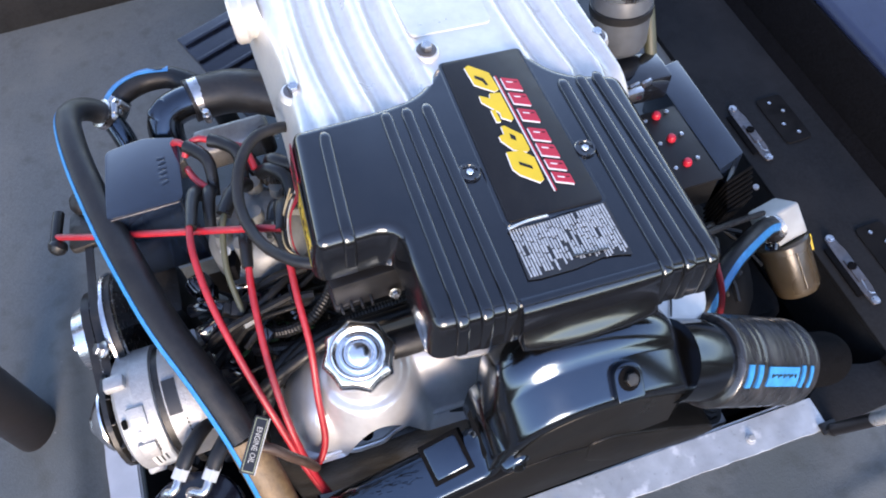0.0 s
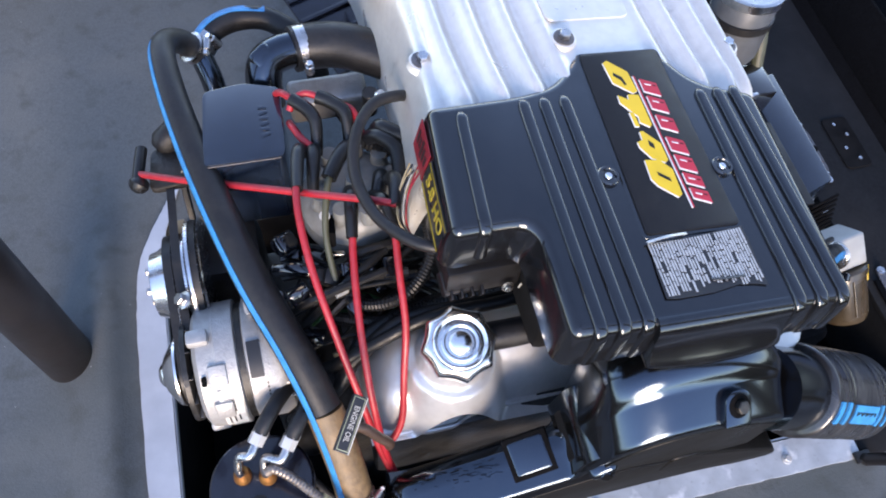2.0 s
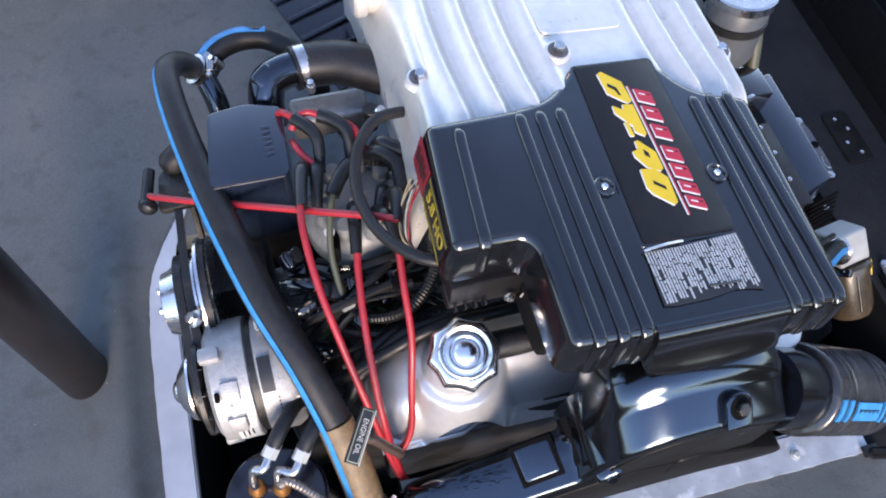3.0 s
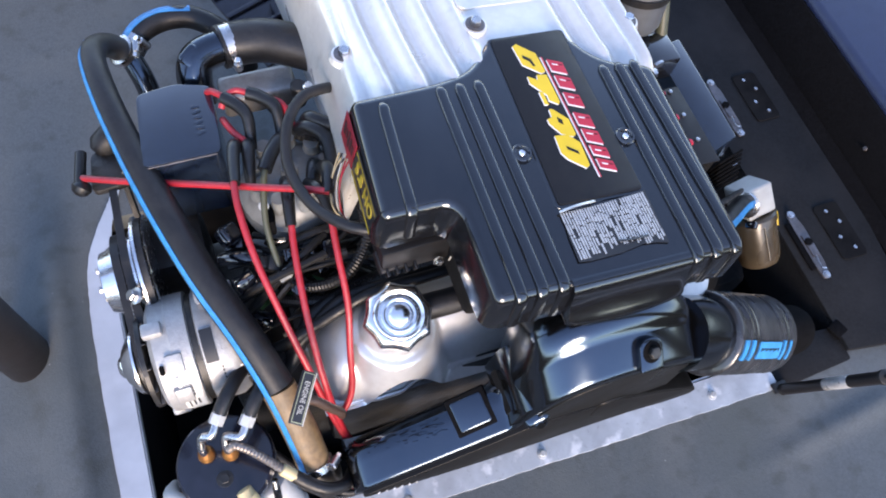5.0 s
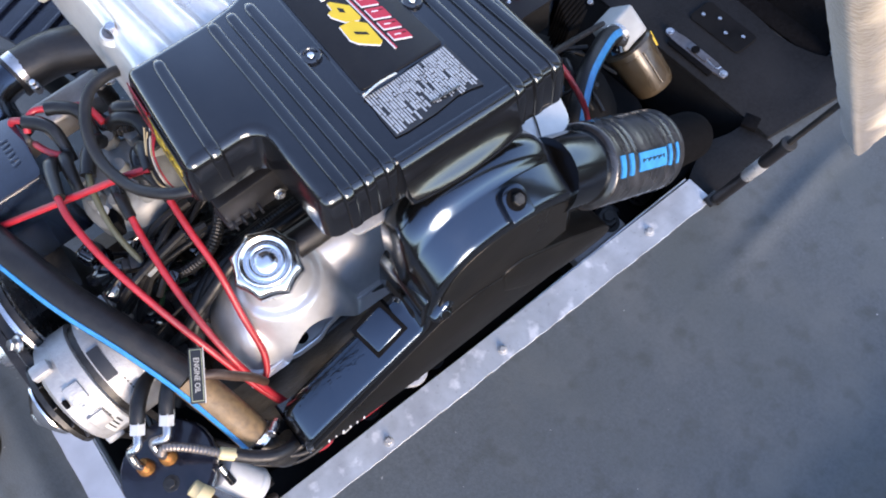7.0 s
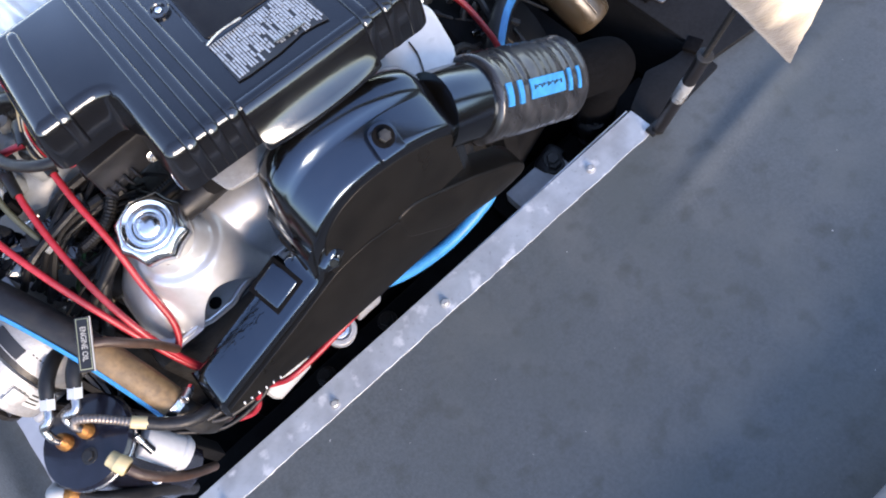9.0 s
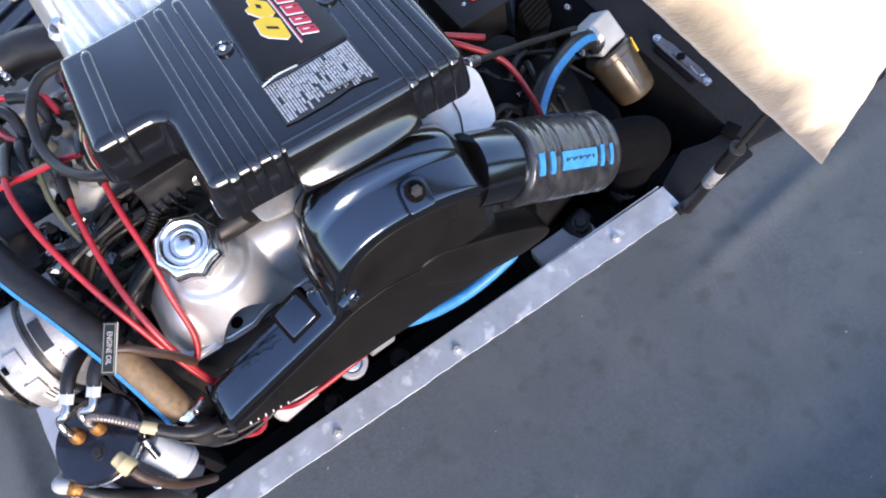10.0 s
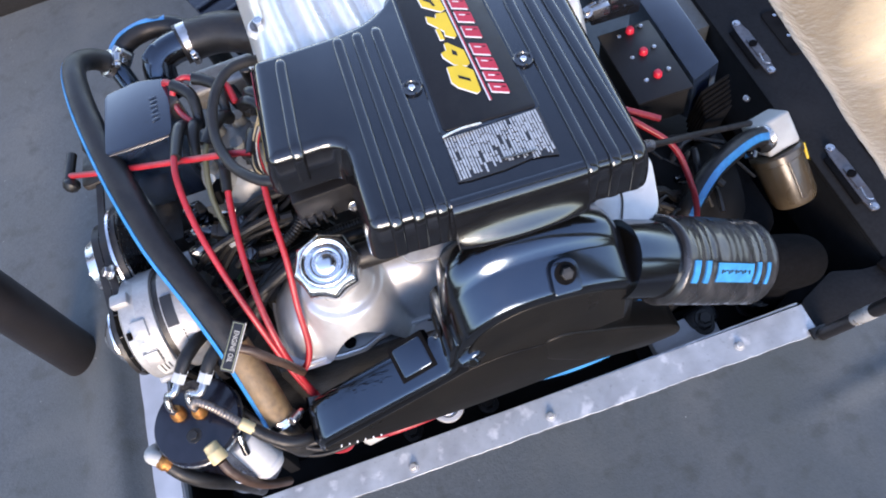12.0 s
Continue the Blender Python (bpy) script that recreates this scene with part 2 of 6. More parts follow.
# ---------------------------------------------------------------- builders


def thing(name, label, category, group="", m=None):
    ob = new(name)
    ob.empty_display_size = 0.02
    if m is not None:
        ob.matrix_world = m
    return tagged(ob, label, category, group)


def mesh_object(name, bm, mat, smooth=40):
    bmesh.ops.recalc_face_normals(bm, faces=bm.faces)
    me = bpy.data.meshes.new(name)
    for f in bm.faces:
        f.smooth = smooth > 0
    for e in bm.edges:
        if len(e.link_faces) == 2 and e.calc_face_angle(0) > radians(smooth or 1):
            e.smooth = False
    bm.to_mesh(me)
    bm.free()
    me.materials.append(mat)
    return new(name, me)


def part(name, bm, mat, parent, label="", smooth=40):
    ob = mesh_object(name, bm, mat, smooth)
    ob.parent = parent
    if label:
        ob["label"] = label
    return ob


def setting(name, bm, mat, label, category, smooth=30):
    return tagged(mesh_object(name, bm, mat, smooth), label, category, "", "structure")


def V(p):
    return Vector(p)


def spline(pts, n=8, radii=None):
    """Points of a smooth curve through the given ones (and radii, in step)."""
    P = [V(p) for p in pts]
    rr = radii or [1.0] * len(P)
    if len(P) == 2:
        return P, list(rr)
    out, ro = [], []
    for i in range(len(P) - 1):
        a, b, c, d = P[max(i - 1, 0)], P[i], P[i + 1], P[min(i + 2, len(P) - 1)]
        for k in range(n):
            t = k / n
            out.append(0.5 * ((2 * b) + (c - a) * t + (2 * a - 5 * b + 4 * c - d) * t * t + (3 * b - a - 3 * c + d) * t ** 3))
            ro.append(rr[i] * (1 - t) + rr[i + 1] * t)
    return out + [P[-1]], ro + [rr[-1]]


def frames_along(P):
    """Two side directions at each point of a curve, carried along without twist."""
    out = []
    side = None
    for i, p in enumerate(P):
        d = (P[min(i + 1, len(P) - 1)] - P[max(i - 1, 0)]).normalized()
        if side is None:
            side = d.cross(V((0, 0, 1)) if abs(d.z) < 0.9 else V((0, 1, 0))).normalized()
        else:
            side = (side - d * side.dot(d)).normalized()
        out.append((side, d.cross(side)))
    return out


def skin(bm, rings, cap=True, closed=True):
    vs = [[bm.verts.new(p) for p in r] for r in rings]
    m = len(vs[0])
    for a, b in zip(vs, vs[1:]):
        for k in range(m if closed else m - 1):
            bm.faces.new((a[k], a[(k + 1) % m], b[(k + 1) % m], b[k]))
    if cap:
        bm.faces.new(vs[0][::-1])
        bm.faces.new(vs[-1])
    return bm


def tube(pts, r, seg=12, n=8, radii=None, ribs=0.0, bm=None):
    """A hose or wire through points. ribs: depth of a corrugation."""
    bm = bm or bmesh.new()
    P, R = spline(pts, n, radii)
    if ribs:
        Q, L = [P[0]], 0.0
        length = sum((b - a).length for a, b in zip(P, P[1:]))
        k = max(4, int(length / 0.0022))
        acc, j = 0.0, 0
        Q = []
        for i in range(k + 1):
            want = length * i / k
            while j < len(P) - 2 and acc + (P[j + 1] - P[j]).length < want:
                acc += (P[j + 1] - P[j]).length
                j += 1
            Q.append(P[j].lerp(P[j + 1], min(1, (want - acc) / max(1e-6, (P[j + 1] - P[j]).length))))
        P, R = Q, [1 - ribs * (i % 2) for i in range(len(Q))]
    F = frames_along(P)
    rings = [[p + (u * math.cos(2 * math.pi * k / seg) + v * math.sin(2 * math.pi * k / seg)) * r * q for k in range(seg)]
             for p, q, (u, v) in zip(P, R, F)]
    return skin(bm, rings)


def stripe(pts, r, a0, a1, n=8, up=(0, 0, 1), steps=4, radii=None):
    """A painted band along a hose, laid just over its skin between two angles from the up direction."""
    bm = bmesh.new()
    P, R = spline(pts, n, radii)
    rows = []
    for i, p in enumerate(P):
        d = (P[min(i + 1, len(P) - 1)] - P[max(i - 1, 0)]).normalized()
        u = V(up)
        u = (u - d * u.dot(d)).normalized()
        v = d.cross(u)
        row = []
        for rr in (r * 1.02, r * 0.97):
            ks = range(steps + 1) if rr > r else range(steps, -1, -1)
            for k in ks:
                a = radians(a0 + (a1 - a0) * k / steps)
                row.append(p + (u * math.cos(a) + v * math.sin(a)) * rr * R[i])
        rows.append(row)
    return skin(bm, rows)


def lathe(profile, origin, axis, seg=32, bm=None, cap=True):
    """A turned solid: (distance along the axis, radius) pairs from origin."""
    bm = bm or bmesh.new()
    d = V(axis).normalized()
    u = d.cross(V((0, 0, 1)) if abs(d.z) < 0.9 else V((0, 1, 0))).normalized()
    v = d.cross(u)
    o = V(origin)
    rings = [[o + d * h + (u * math.cos(2 * math.pi * k / seg) + v * math.sin(2 * math.pi * k / seg)) * max(r, 1e-4) for k in range(seg)]
             for h, r in profile]
    return skin(bm, rings, cap)


def rod(a, b, r, seg=12, bm=None, edge=0.0):
    d = V(b) - V(a)
    h = d.length
    e = edge or min(r * 0.15, h * 0.1)
    return lathe([(0, r - e), (e, r), (h - e, r), (h, r - e)], a, d, seg, bm)


def bevel(bm, w, seg=2, angle=25):
    es = [e for e in bm.edges if len(e.link_faces) == 2 and e.calc_face_angle(0) > radians(angle)]
    bmesh.ops.bevel(bm, geom=es, offset=w, segments=seg, affect="EDGES", profile=0.5, clamp_overlap=True)
    return bm


def block(size, m=None, w=0.002, seg=2):
    """A box with rounded edges, centred on the pose m."""
    bm = bmesh.new()
    bmesh.ops.create_cube(bm, size=1.0, matrix=Matrix.Diagonal((*size, 1)))
    if w:
        bevel(bm, w, seg)
    if m is not None:
        bm.transform(m)
    return bm


def box(x0, x1, y0, y1, z0, z1, w=0.002, seg=2):
    return block((x1 - x0, y1 - y0, z1 - z0), pose((x0 + x1) / 2, (y0 + y1) / 2, (z0 + z1) / 2), w, seg)


def slab(outline, depth, m=None, w=0.0, seg=2):
    """A flat outline (x, y) given thickness downwards from z = 0."""
    bm = bmesh.new()
    top = [bm.verts.new((x, y, 0)) for x, y in outline]
    f = bm.faces.new(top)
    r = bmesh.ops.extrude_face_region(bm, geom=[f])
    bmesh.ops.translate(bm, verts=[v for v in r["geom"] if isinstance(v, bmesh.types.BMVert)], vec=(0, 0, -depth))
    bmesh.ops.recalc_face_normals(bm, faces=bm.faces)
    if w:
        bevel(bm, w, seg)
    if m is not None:
        bm.transform(m)
    return bm


def rounded(outline, r, steps=5):
    """An outline with its corners rounded; r: one radius or one for each corner."""
    out = []
    k = len(outline)
    for i in range(k):
        a, b, c = V((*outline[i - 1], 0)), V((*outline[i], 0)), V((*outline[(i + 1) % k], 0))
        ri = r[i] if isinstance(r, (list, tuple)) else r
        if ri <= 0:
            out.append((b.x, b.y))
            continue
        u, w = (a - b), (c - b)
        ri = min(ri, u.length * 0.48, w.length * 0.48)
        p, q = b + u.normalized() * ri, b + w.normalized() * ri
        for s in range(steps + 1):
            t = s / steps
            e = p * (1 - t) ** 2 + b * 2 * t * (1 - t) + q * t * t
            out.append((e.x, e.y))
    return out


def merge(bm, other):
    me = bpy.data.meshes.new("tmp")
    other.to_mesh(me)
    other.free()
    bm.from_mesh(me)
    bpy.data.meshes.remove(me)
    return bm


def bolt(parent, p, axis, r=0.008, h=0.008, mat=None, washer=True, name="bolt"):
    """A flanged hexagon bolt head."""
    bm = lathe([(0, r * 1.5), (h * 0.22, r * 1.45), (h * 0.3, r * 1.1)], p, axis, 20) if washer else bmesh.new()
    bm2 = lathe([(h * 0.15, r), (h * 0.88, r), (h, r * 0.86)], p, axis, 6)
    return part(name, merge(bm, bm2), mat or STEEL, parent, smooth=25)


def hose_clamp(name, p, axis, r, parent=None, screw=(0, 0, 1), width=0.012):
    """A worm-drive clamp: a band with a screw housing."""
    d = V(axis).normalized()
    root = thing(name, "stainless steel worm-drive clamp tightened round a rubber hose", "hose clamp", "hose clamps") if parent is None else None
    up = root or parent
    o = V(p) - d * width / 2
    part("band", lathe([(0, r * 1.0), (0.0005, r * 1.06), (width - 0.0005, r * 1.06), (width, r * 1.0)], o, d, 28), STEEL, up)
    s = V(screw)
    s = (s - d * s.dot(d)).normalized()
    t = d.cross(s)
    c = V(p) + s * (r + 0.006)
    part("screw_housing", rod(c - t * 0.011, c + t * 0.008, 0.0065, 10), STEEL, up)
    part("screw_head", rod(c - t * 0.018, c - t * 0.011, 0.0048, 6), CHROME, up)
    return up


TILT = Matrix.Translation((0, 0, 0.597)) @ pose(0, 0, 0, 0, 5.7, 0) @ Matrix.Translation((0, 0, -0.597))

# ---------------------------------------------------------------- the boat: floor, well, sides
WX0, WX1, WY0, WY1 = -0.648, 0.64, 0.03, 0.68


def floor_sheet():
    """The carpeted floor: one sheet round the engine well, with a soft roll at the well's front lip."""
    bm = bmesh.new()
    xs = [-3.2, -1.6, -1.1, -0.9, -0.82, -0.80, -0.78, -0.765, -0.75, -0.74, -0.73, -0.72, -0.71, -0.70, -0.69, -0.68, WX0, -0.5, -0.3, -0.1, 0.1, 0.3, 0.36, 0.4, 0.44, 0.48, 0.52, 0.56, 0.6, WX1, 0.7, 0.8, 0.95, 1.2, 1.8, 3.0]
    ys = [-0.66, -0.5, -0.35, -0.25, -0.20, -0.185, -0.17, -0.16, -0.15, -0.14, -0.13, -0.12, -0.11, -0.10, -0.09, -0.08, -0.06, -0.03, WY0, 0.15, 0.3, 0.45, 0.58, WY1, 0.75, 0.9, 1.1, 1.3, 1.53]
    def height(x, y):
        z = -0.002
        if -0.2 < y < 0.75 and x < -0.66:
            z += 0.030 * math.exp(-((x + 0.738) / (0.060 if x < -0.738 else 0.026)) ** 2) * min(1.0, max(0.0, (y + 0.2) / 0.15), max(0.0, (0.75 - y) / 0.15))
        if 0.3 < x < 0.8 and y < 0:
            rise = min(1.0, max(0.0, (x - 0.34) / 0.22))
            z += 0.010 * rise * math.exp(-((y + 0.136 - 0.115 * (x - 0.44)) / 0.020) ** 2)
        return z
    vs = {(i, j): bm.verts.new((x, y, height(x, y))) for i, x in enumerate(xs) for j, y in enumerate(ys)}
    for i in range(len(xs) - 1):
        for j in range(len(ys) - 1):
            if WX0 <= xs[i] < WX1 and WY0 <= ys[j] < WY1:
                continue
            bm.faces.new([vs[i, j], vs[i + 1, j], vs[i + 1, j + 1], vs[i, j + 1]])
    for v in [v for v in bm.verts if not v.link_faces]:
        bm.verts.remove(v)
    rim = [e for e in bm.edges if len(e.link_faces) == 1 and all(WX0 - 0.01 < v.co.x < WX1 + 0.01 and WY0 - 0.01 < v.co.y < WY1 + 0.01 for v in e.verts)]
    r = bmesh.ops.extrude_edge_only(bm, edges=rim)
    for v in r["geom"]:
        if isinstance(v, bmesh.types.BMVert):
            v.co.z = -0.05
    return bm


setting("floor", floor_sheet(), CARPET, "worn grey carpeted boat floor round the open engine well", "floor", 60)
bm = bmesh.new()
for x0, x1, y0, y1 in ((WX0 - 0.03, WX1 + 0.03, WY0 - 0.03, WY0 - 0.002), (WX0 - 0.03, WX1 + 0.03, WY1 + 0.002, WY1 + 0.03),
                       (WX0 - 0.03, WX0 - 0.002, WY0 - 0.002, WY1 + 0.002), (WX1 + 0.002, WX1 + 0.03, WY0 - 0.002, WY1 + 0.002)):
    merge(bm, box(x0, x1, y0, y1, -0.42, -0.052, 0))
setting("wall_well", bm, BILGE, "near-black walls of the engine well", "wall")
setting("floor_bilge", box(WX0 - 0.03, WX1 + 0.03, WY0 - 0.03, WY1 + 0.03, -0.46, -0.422, 0), BILGE, "near-black bilge floor under the engine", "floor")
setting("wall_near", box(-3.2, 3.0, -0.72, -0.640, -0.006, 0.10, 0.015), HULL, "pale grey vinyl side of the boat", "wall")
setting("wall_far", box(-3.2, 3.0, 1.522, 1.58, -0.006, 0.34, 0.015), BOARD, "charcoal vinyl side of the boat", "wall")
setting("wall_front", box(-3.26, -3.202, -0.72, 1.58, -0.006, 0.5, 0.015), CARPET, "grey carpeted bulkhead", "wall")
setting("wall_aft", box(3.002, 3.06, -0.72, 1.58, -0.006, 0.5, 0.015), CARPET, "grey carpeted transom", "wall")
bm = bmesh.new()
bmesh.ops.create_circle(bm, cap_ends=True, radius=900, segments=48)
bm.transform(pose(0, 0, -0.9))
# unseen dark ring, added to cut low sky and darken reflections
bm2 = bmesh.new()
skin(bm2, [[(math.cos(2 * math.pi * k / 40) * r, math.sin(2 * math.pi * k / 40) * r * 0.8, z) for k in range(40)] for r, z in ((5.6, -0.9), (5.5, 0.2), (5.45, 0.7), (5.7, 0.7), (5.8, -0.9))], cap=False)
setting("wall_ring", bm2, RING_DARK, "unseen dark ring added round the boat", "wall")
setting("ground", bm, ASPHALT, "dark asphalt ground round the boat", "ground")


def wavy_strip(x0, x1, y_in, y_out, amp, seed, n=60):
    """A hand-cut metal strip with one straight and one uneven edge."""
    rnd = random.Random(seed)
    top, w = [], 0.0
    for i in range(n + 1):
        x = x0 + (x1 - x0) * i / n
        w = 0.6 * w + rnd.uniform(-amp, amp)
        top.append((x, y_out(x) + w))
    return [(x0, y_in(x0)), *top, (x1, y_in(x1))]


# aluminium edging strip along the well, screwed down
strip = thing("edging_strip", "worn aluminium edging strip screwed along the well's side", "trim")
out = wavy_strip(-0.62, 0.475, lambda x: 0.036 - 0.012 * x, lambda x: -0.019 - 0.016 * x, 0.0007, 4, 150)
part("strip", slab(out[::-1], 0.0025, pose(0, 0, 0.0008), 0.0003, 1), ALU, strip, smooth=30)
for x in (-0.48, -0.246, 0.0, 0.344):
    bolt(strip, (x, 0.0, 0.001), (0, 0, 1), 0.0058, 0.007, SILVER, name="screw")
part("return_flange", box(-0.62, 0.47, 0.034, 0.037, -0.05, -0.001, 0), ALU, strip)
plate = thing("edging_plate", "dull aluminium plate along the front lip of the well", "trim")
rp = random.Random(9)
edge_line = spline([V(p) for p in ((-0.612, 0.745, 0), (-0.632, 0.705, 0), (-0.652, 0.668, 0), (-0.676, 0.612, 0), (-0.687, 0.55, 0), (-0.692, 0.45, 0), (-0.692, 0.25, 0), (-0.688, 0.06, 0))], 8)[0]
out = [(-0.642, 0.06), (-0.642, 0.57), (-0.628, 0.66), (-0.598, 0.748)] + [(p[0] + rp.uniform(-0.0008, 0.0008), p[1]) for p in edge_line]
part("plate", slab(out, 0.004, pose(0, 0, 0.004), 0.0008, 1), ALU_PLATE, plate, smooth=30)
part("return_flange", box(-0.6425, -0.640, 0.06, 0.57, -0.016, -0.001, 0), ALU_PLATE, plate)

# tow pylon
pylon = thing("tow_pylon", "thick dark painted steel tow pylon standing on the carpet", "pylon")
part("tube", lathe([(0, 0.041), (0.002, 0.042), (1.1, 0.042), (1.104, 0.04)], (-0.803, 0.436, -0.005), (0, 0, 1), 40), PYLON_BLACK, pylon)
part("foot_ring", lathe([(0, 0.044), (0.003, 0.0445), (0.006, 0.0425)], (-0.803, 0.436, -0.006), (0, 0, 1), 40), RUBBER, pylon, "black rubber foot ring")

# stringers and engine mounts seen down in the well
for y0, y1, nm in ((0.075, 0.125, "stringer"), (0.52, 0.57, "stringer")):
    st = thing(nm, "black painted engine stringer along the bilge", "stringer", "engine stringers")
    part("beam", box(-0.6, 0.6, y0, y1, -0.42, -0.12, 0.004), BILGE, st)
    for x in (-0.24, -0.09, 0.435):
        bolt(st, (x, (y0 + y1) / 2, -0.12), (0, 0, 1), 0.013, 0.016, DARK_METAL)
mplate = thing("mounting_plate", "dull galvanised plate bolted to the engine stringer", "plate")
part("plate", box(0.226, 0.348, 0.055, 0.102, -0.1195, -0.058, 0.002), HULL, mplate)
bolt(mplate, (0.327, 0.077, -0.058), (0, 0, 1), 0.013, 0.014, DARK_METAL)
block_ = thing("engine_block", "oily dark engine block deep in the well", "engine")
part("crankcase", box(-0.40, 0.26, 0.17, 0.48, -0.30, 0.16, 0.02), DARK_METAL, block_)
part("lifter_valley", box(-0.36, 0.24, 0.22, 0.43, 0.14, 0.30, 0.02), DARK_METAL, block_)
part("front_cover", box(-0.47, -0.39, 0.22, 0.44, -0.15, 0.25, 0.02), DARK_METAL, block_)
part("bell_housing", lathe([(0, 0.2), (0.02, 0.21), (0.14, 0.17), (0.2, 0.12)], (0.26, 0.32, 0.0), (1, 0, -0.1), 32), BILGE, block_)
part("cylinder_head", box(-0.34, 0.2, 0.11, 0.24, 0.10, 0.262, 0.01), DARK_METAL, block_)
part("cylinder_head", box(-0.34, 0.2, 0.43, 0.56, 0.10, 0.26, 0.01), DARK_METAL, block_)

# ---------------------------------------------------------------- engine cover
cover = thing("engine_cover", "black moulded plastic engine cover with raised ribs and printed plate", "engine cover", m=TILT)
ZT = 0.597


def shell(outline, z_top, drops, r, n_round=5):
    """A moulded hood: an outline with a rounded top edge and drawn-out skirts. drops: depth and flare of each row below."""
    bm = bmesh.new()
    k = len(outline)
    def inset(d):
        res = []
        for i in range(k):
            a, b, c = V((*outline[i - 1], 0)), V((*outline[i], 0)), V((*outline[(i + 1) % k], 0))
            n1 = V((-(b - a).y, (b - a).x, 0)).normalized()
            n2 = V((-(c - b).y, (c - b).x, 0)).normalized()
            n = (n1 + n2)
            n = n.normalized() / max(0.5, n.normalized().dot(n1)) if n.length > 1e-6 else n1
            res.append(b + n * d)
        return res
    rows = []
    for s in range(n_round + 1):
        a = math.pi / 2 * s / n_round
        rows.append([p + V((0, 0, z_top - r * (1 - math.cos(a)))) for p in inset(r * (1 - math.sin(a)))])
    for depth, flare in drops:
        rows.append([p + V((0, 0, z_top - depth)) for p in inset(-flare)])
    return skin(bm, rows[::-1], cap=False), rows


def fill_top(bm, rows):
    vs = [v for v in bm.verts if any((v.co - p).length < 1e-6 for p in rows[0])]
    es = [e for e in bm.edges if len(e.link_faces) == 1 and all(v in vs for v in e.verts)]
    bmesh.ops.triangle_fill(bm, edges=es, use_beauty=True)


raw = [(-0.240, 0.203), (-0.150, 0.207), (-0.152, 0.076), (0.173, 0.066), (0.184, 0.350), (0.112, 0.372), (0.081, 0.429), (-0.030, 0.430),
       (-0.068, 0.388), (-0.115, 0.377), (-0.228, 0.370)]
outline = rounded(raw, [0.014, 0.026, 0.014, 0.016, 0.016, 0.035, 0.006, 0.010, 0.025, 0.03, 0.012], 6)
bm, rows = shell(outline, ZT, [(0.025, 0.003), (0.045, 0.0055), (0.060, 0.006)], 0.013)
fill_top(bm, rows)
part("hood", bm, COVER_BLACK, cover, smooth=50)


def sweep(pts, profile, up=(0, 0, 1), n=6, smooth_path=True):
    """A bar of a given (side, up) profile along a path."""
    bm = bmesh.new()
    P = spline(pts, n)[0] if smooth_path else [V(p) for p in pts]
    rings = []
    for i, p in enumerate(P):
        d = (P[min(i + 1, len(P) - 1)] - P[max(i - 1, 0)]).normalized()
        s = d.cross(V(up))
        s = s.normalized() if s.length > 1e-3 else V((1, 0, 0))
        t = s.cross(d)
        rings.append([p + s * a + t * b for a, b in profile])
    return skin(bm, rings)


def text_mesh(words, size, m, depth=0.0004, bold=0.0, align="CENTER", shear=0.0, squash=1.0):
    cu = bpy.data.curves.new("words", "FONT")
    cu.body, cu.size, cu.extrude, cu.offset, cu.shear = words, size, depth, bold, shear
    cu.align_x, cu.align_y = align, "CENTER"
    cu.resolution_u = 3
    ob = new("words", cu)
    me = bpy.data.meshes.new_from_object(ob.evaluated_get(bpy.context.evaluated_depsgraph_get()))
    bpy.data.objects.remove(ob)
    bm = bmesh.new()
    bm.from_mesh(me)
    bpy.data.meshes.remove(me)
    bm.transform(m @ Matrix.Diagonal((squash, 1, 1, 1)))
    return bm


RIB = [(-0.0078, -0.002), (-0.0072, 0.0006), (-0.0064, 0.0030), (-0.0052, 0.0040), (-0.0030, 0.0044), (0.0030, 0.0044), (0.0052, 0.0040), (0.0064, 0.0030), (0.0072, 0.0006), (0.0078, -0.002)]


def rib(x_back, y_back, x_front, y_front, down, name="rib"):
    pts = [(x_back, y_back, ZT - 0.004), (x_back, y_back - 0.0015, ZT - 0.001), (x_back, y_back - 0.005, ZT), (x_back, y_back - 0.009, ZT)]
    wide = {0: 0.15, 1: 0.55, 2: 0.9}
    for k in range(1, 8):
        t = k / 8
        pts.append((x_back + (x_front - x_back) * t, y_back + (y_front + 0.014 - y_back) * t, ZT))
    for k in range(0, 6):
        a = math.pi / 2 * k / 5
        pts.append((x_front, y_front + 0.013 - 0.013 * math.sin(a), ZT - 0.013 + 0.013 * math.cos(a)))
    pts += [(x_front - 0.0005, y_front - 0.002, ZT - 0.03), (x_front - 0.001, y_front - 0.004, ZT - down)]
    bm = bmesh.new()
    P = [V(p) for p in pts]
    rings = []
    for i, p in enumerate(P):
        d = (P[min(i + 1, len(P) - 1)] - P[max(i - 1, 0)]).normalized()
        s = V((1, 0, 0))
        t = s.cross(d).normalized()
        t = t if t.z > -0.2 and (t.z > 0.1 or t.y < 0) else -t
        rings.append([p + s * a * wide.get(i, 1.0) + t * b for a, b in RIB])
    skin(bm, rings)
    return part(name, bm, COVER_BLACK, cover, smooth=60)


for xb, xf in ((-0.117, -0.122), (-0.092, -0.096), (-0.067, -0.070)):
    rib(xb, 0.364, xf, 0.0735, 0.056)
for xb, xf in ((0.107, 0.103), (0.131, 0.130), (0.153, 0.157)):
    rib(xb, 0.357, xf, 0.067, 0.058)
rib(-0.193, 0.354, -0.203, 0.204, 0.044)
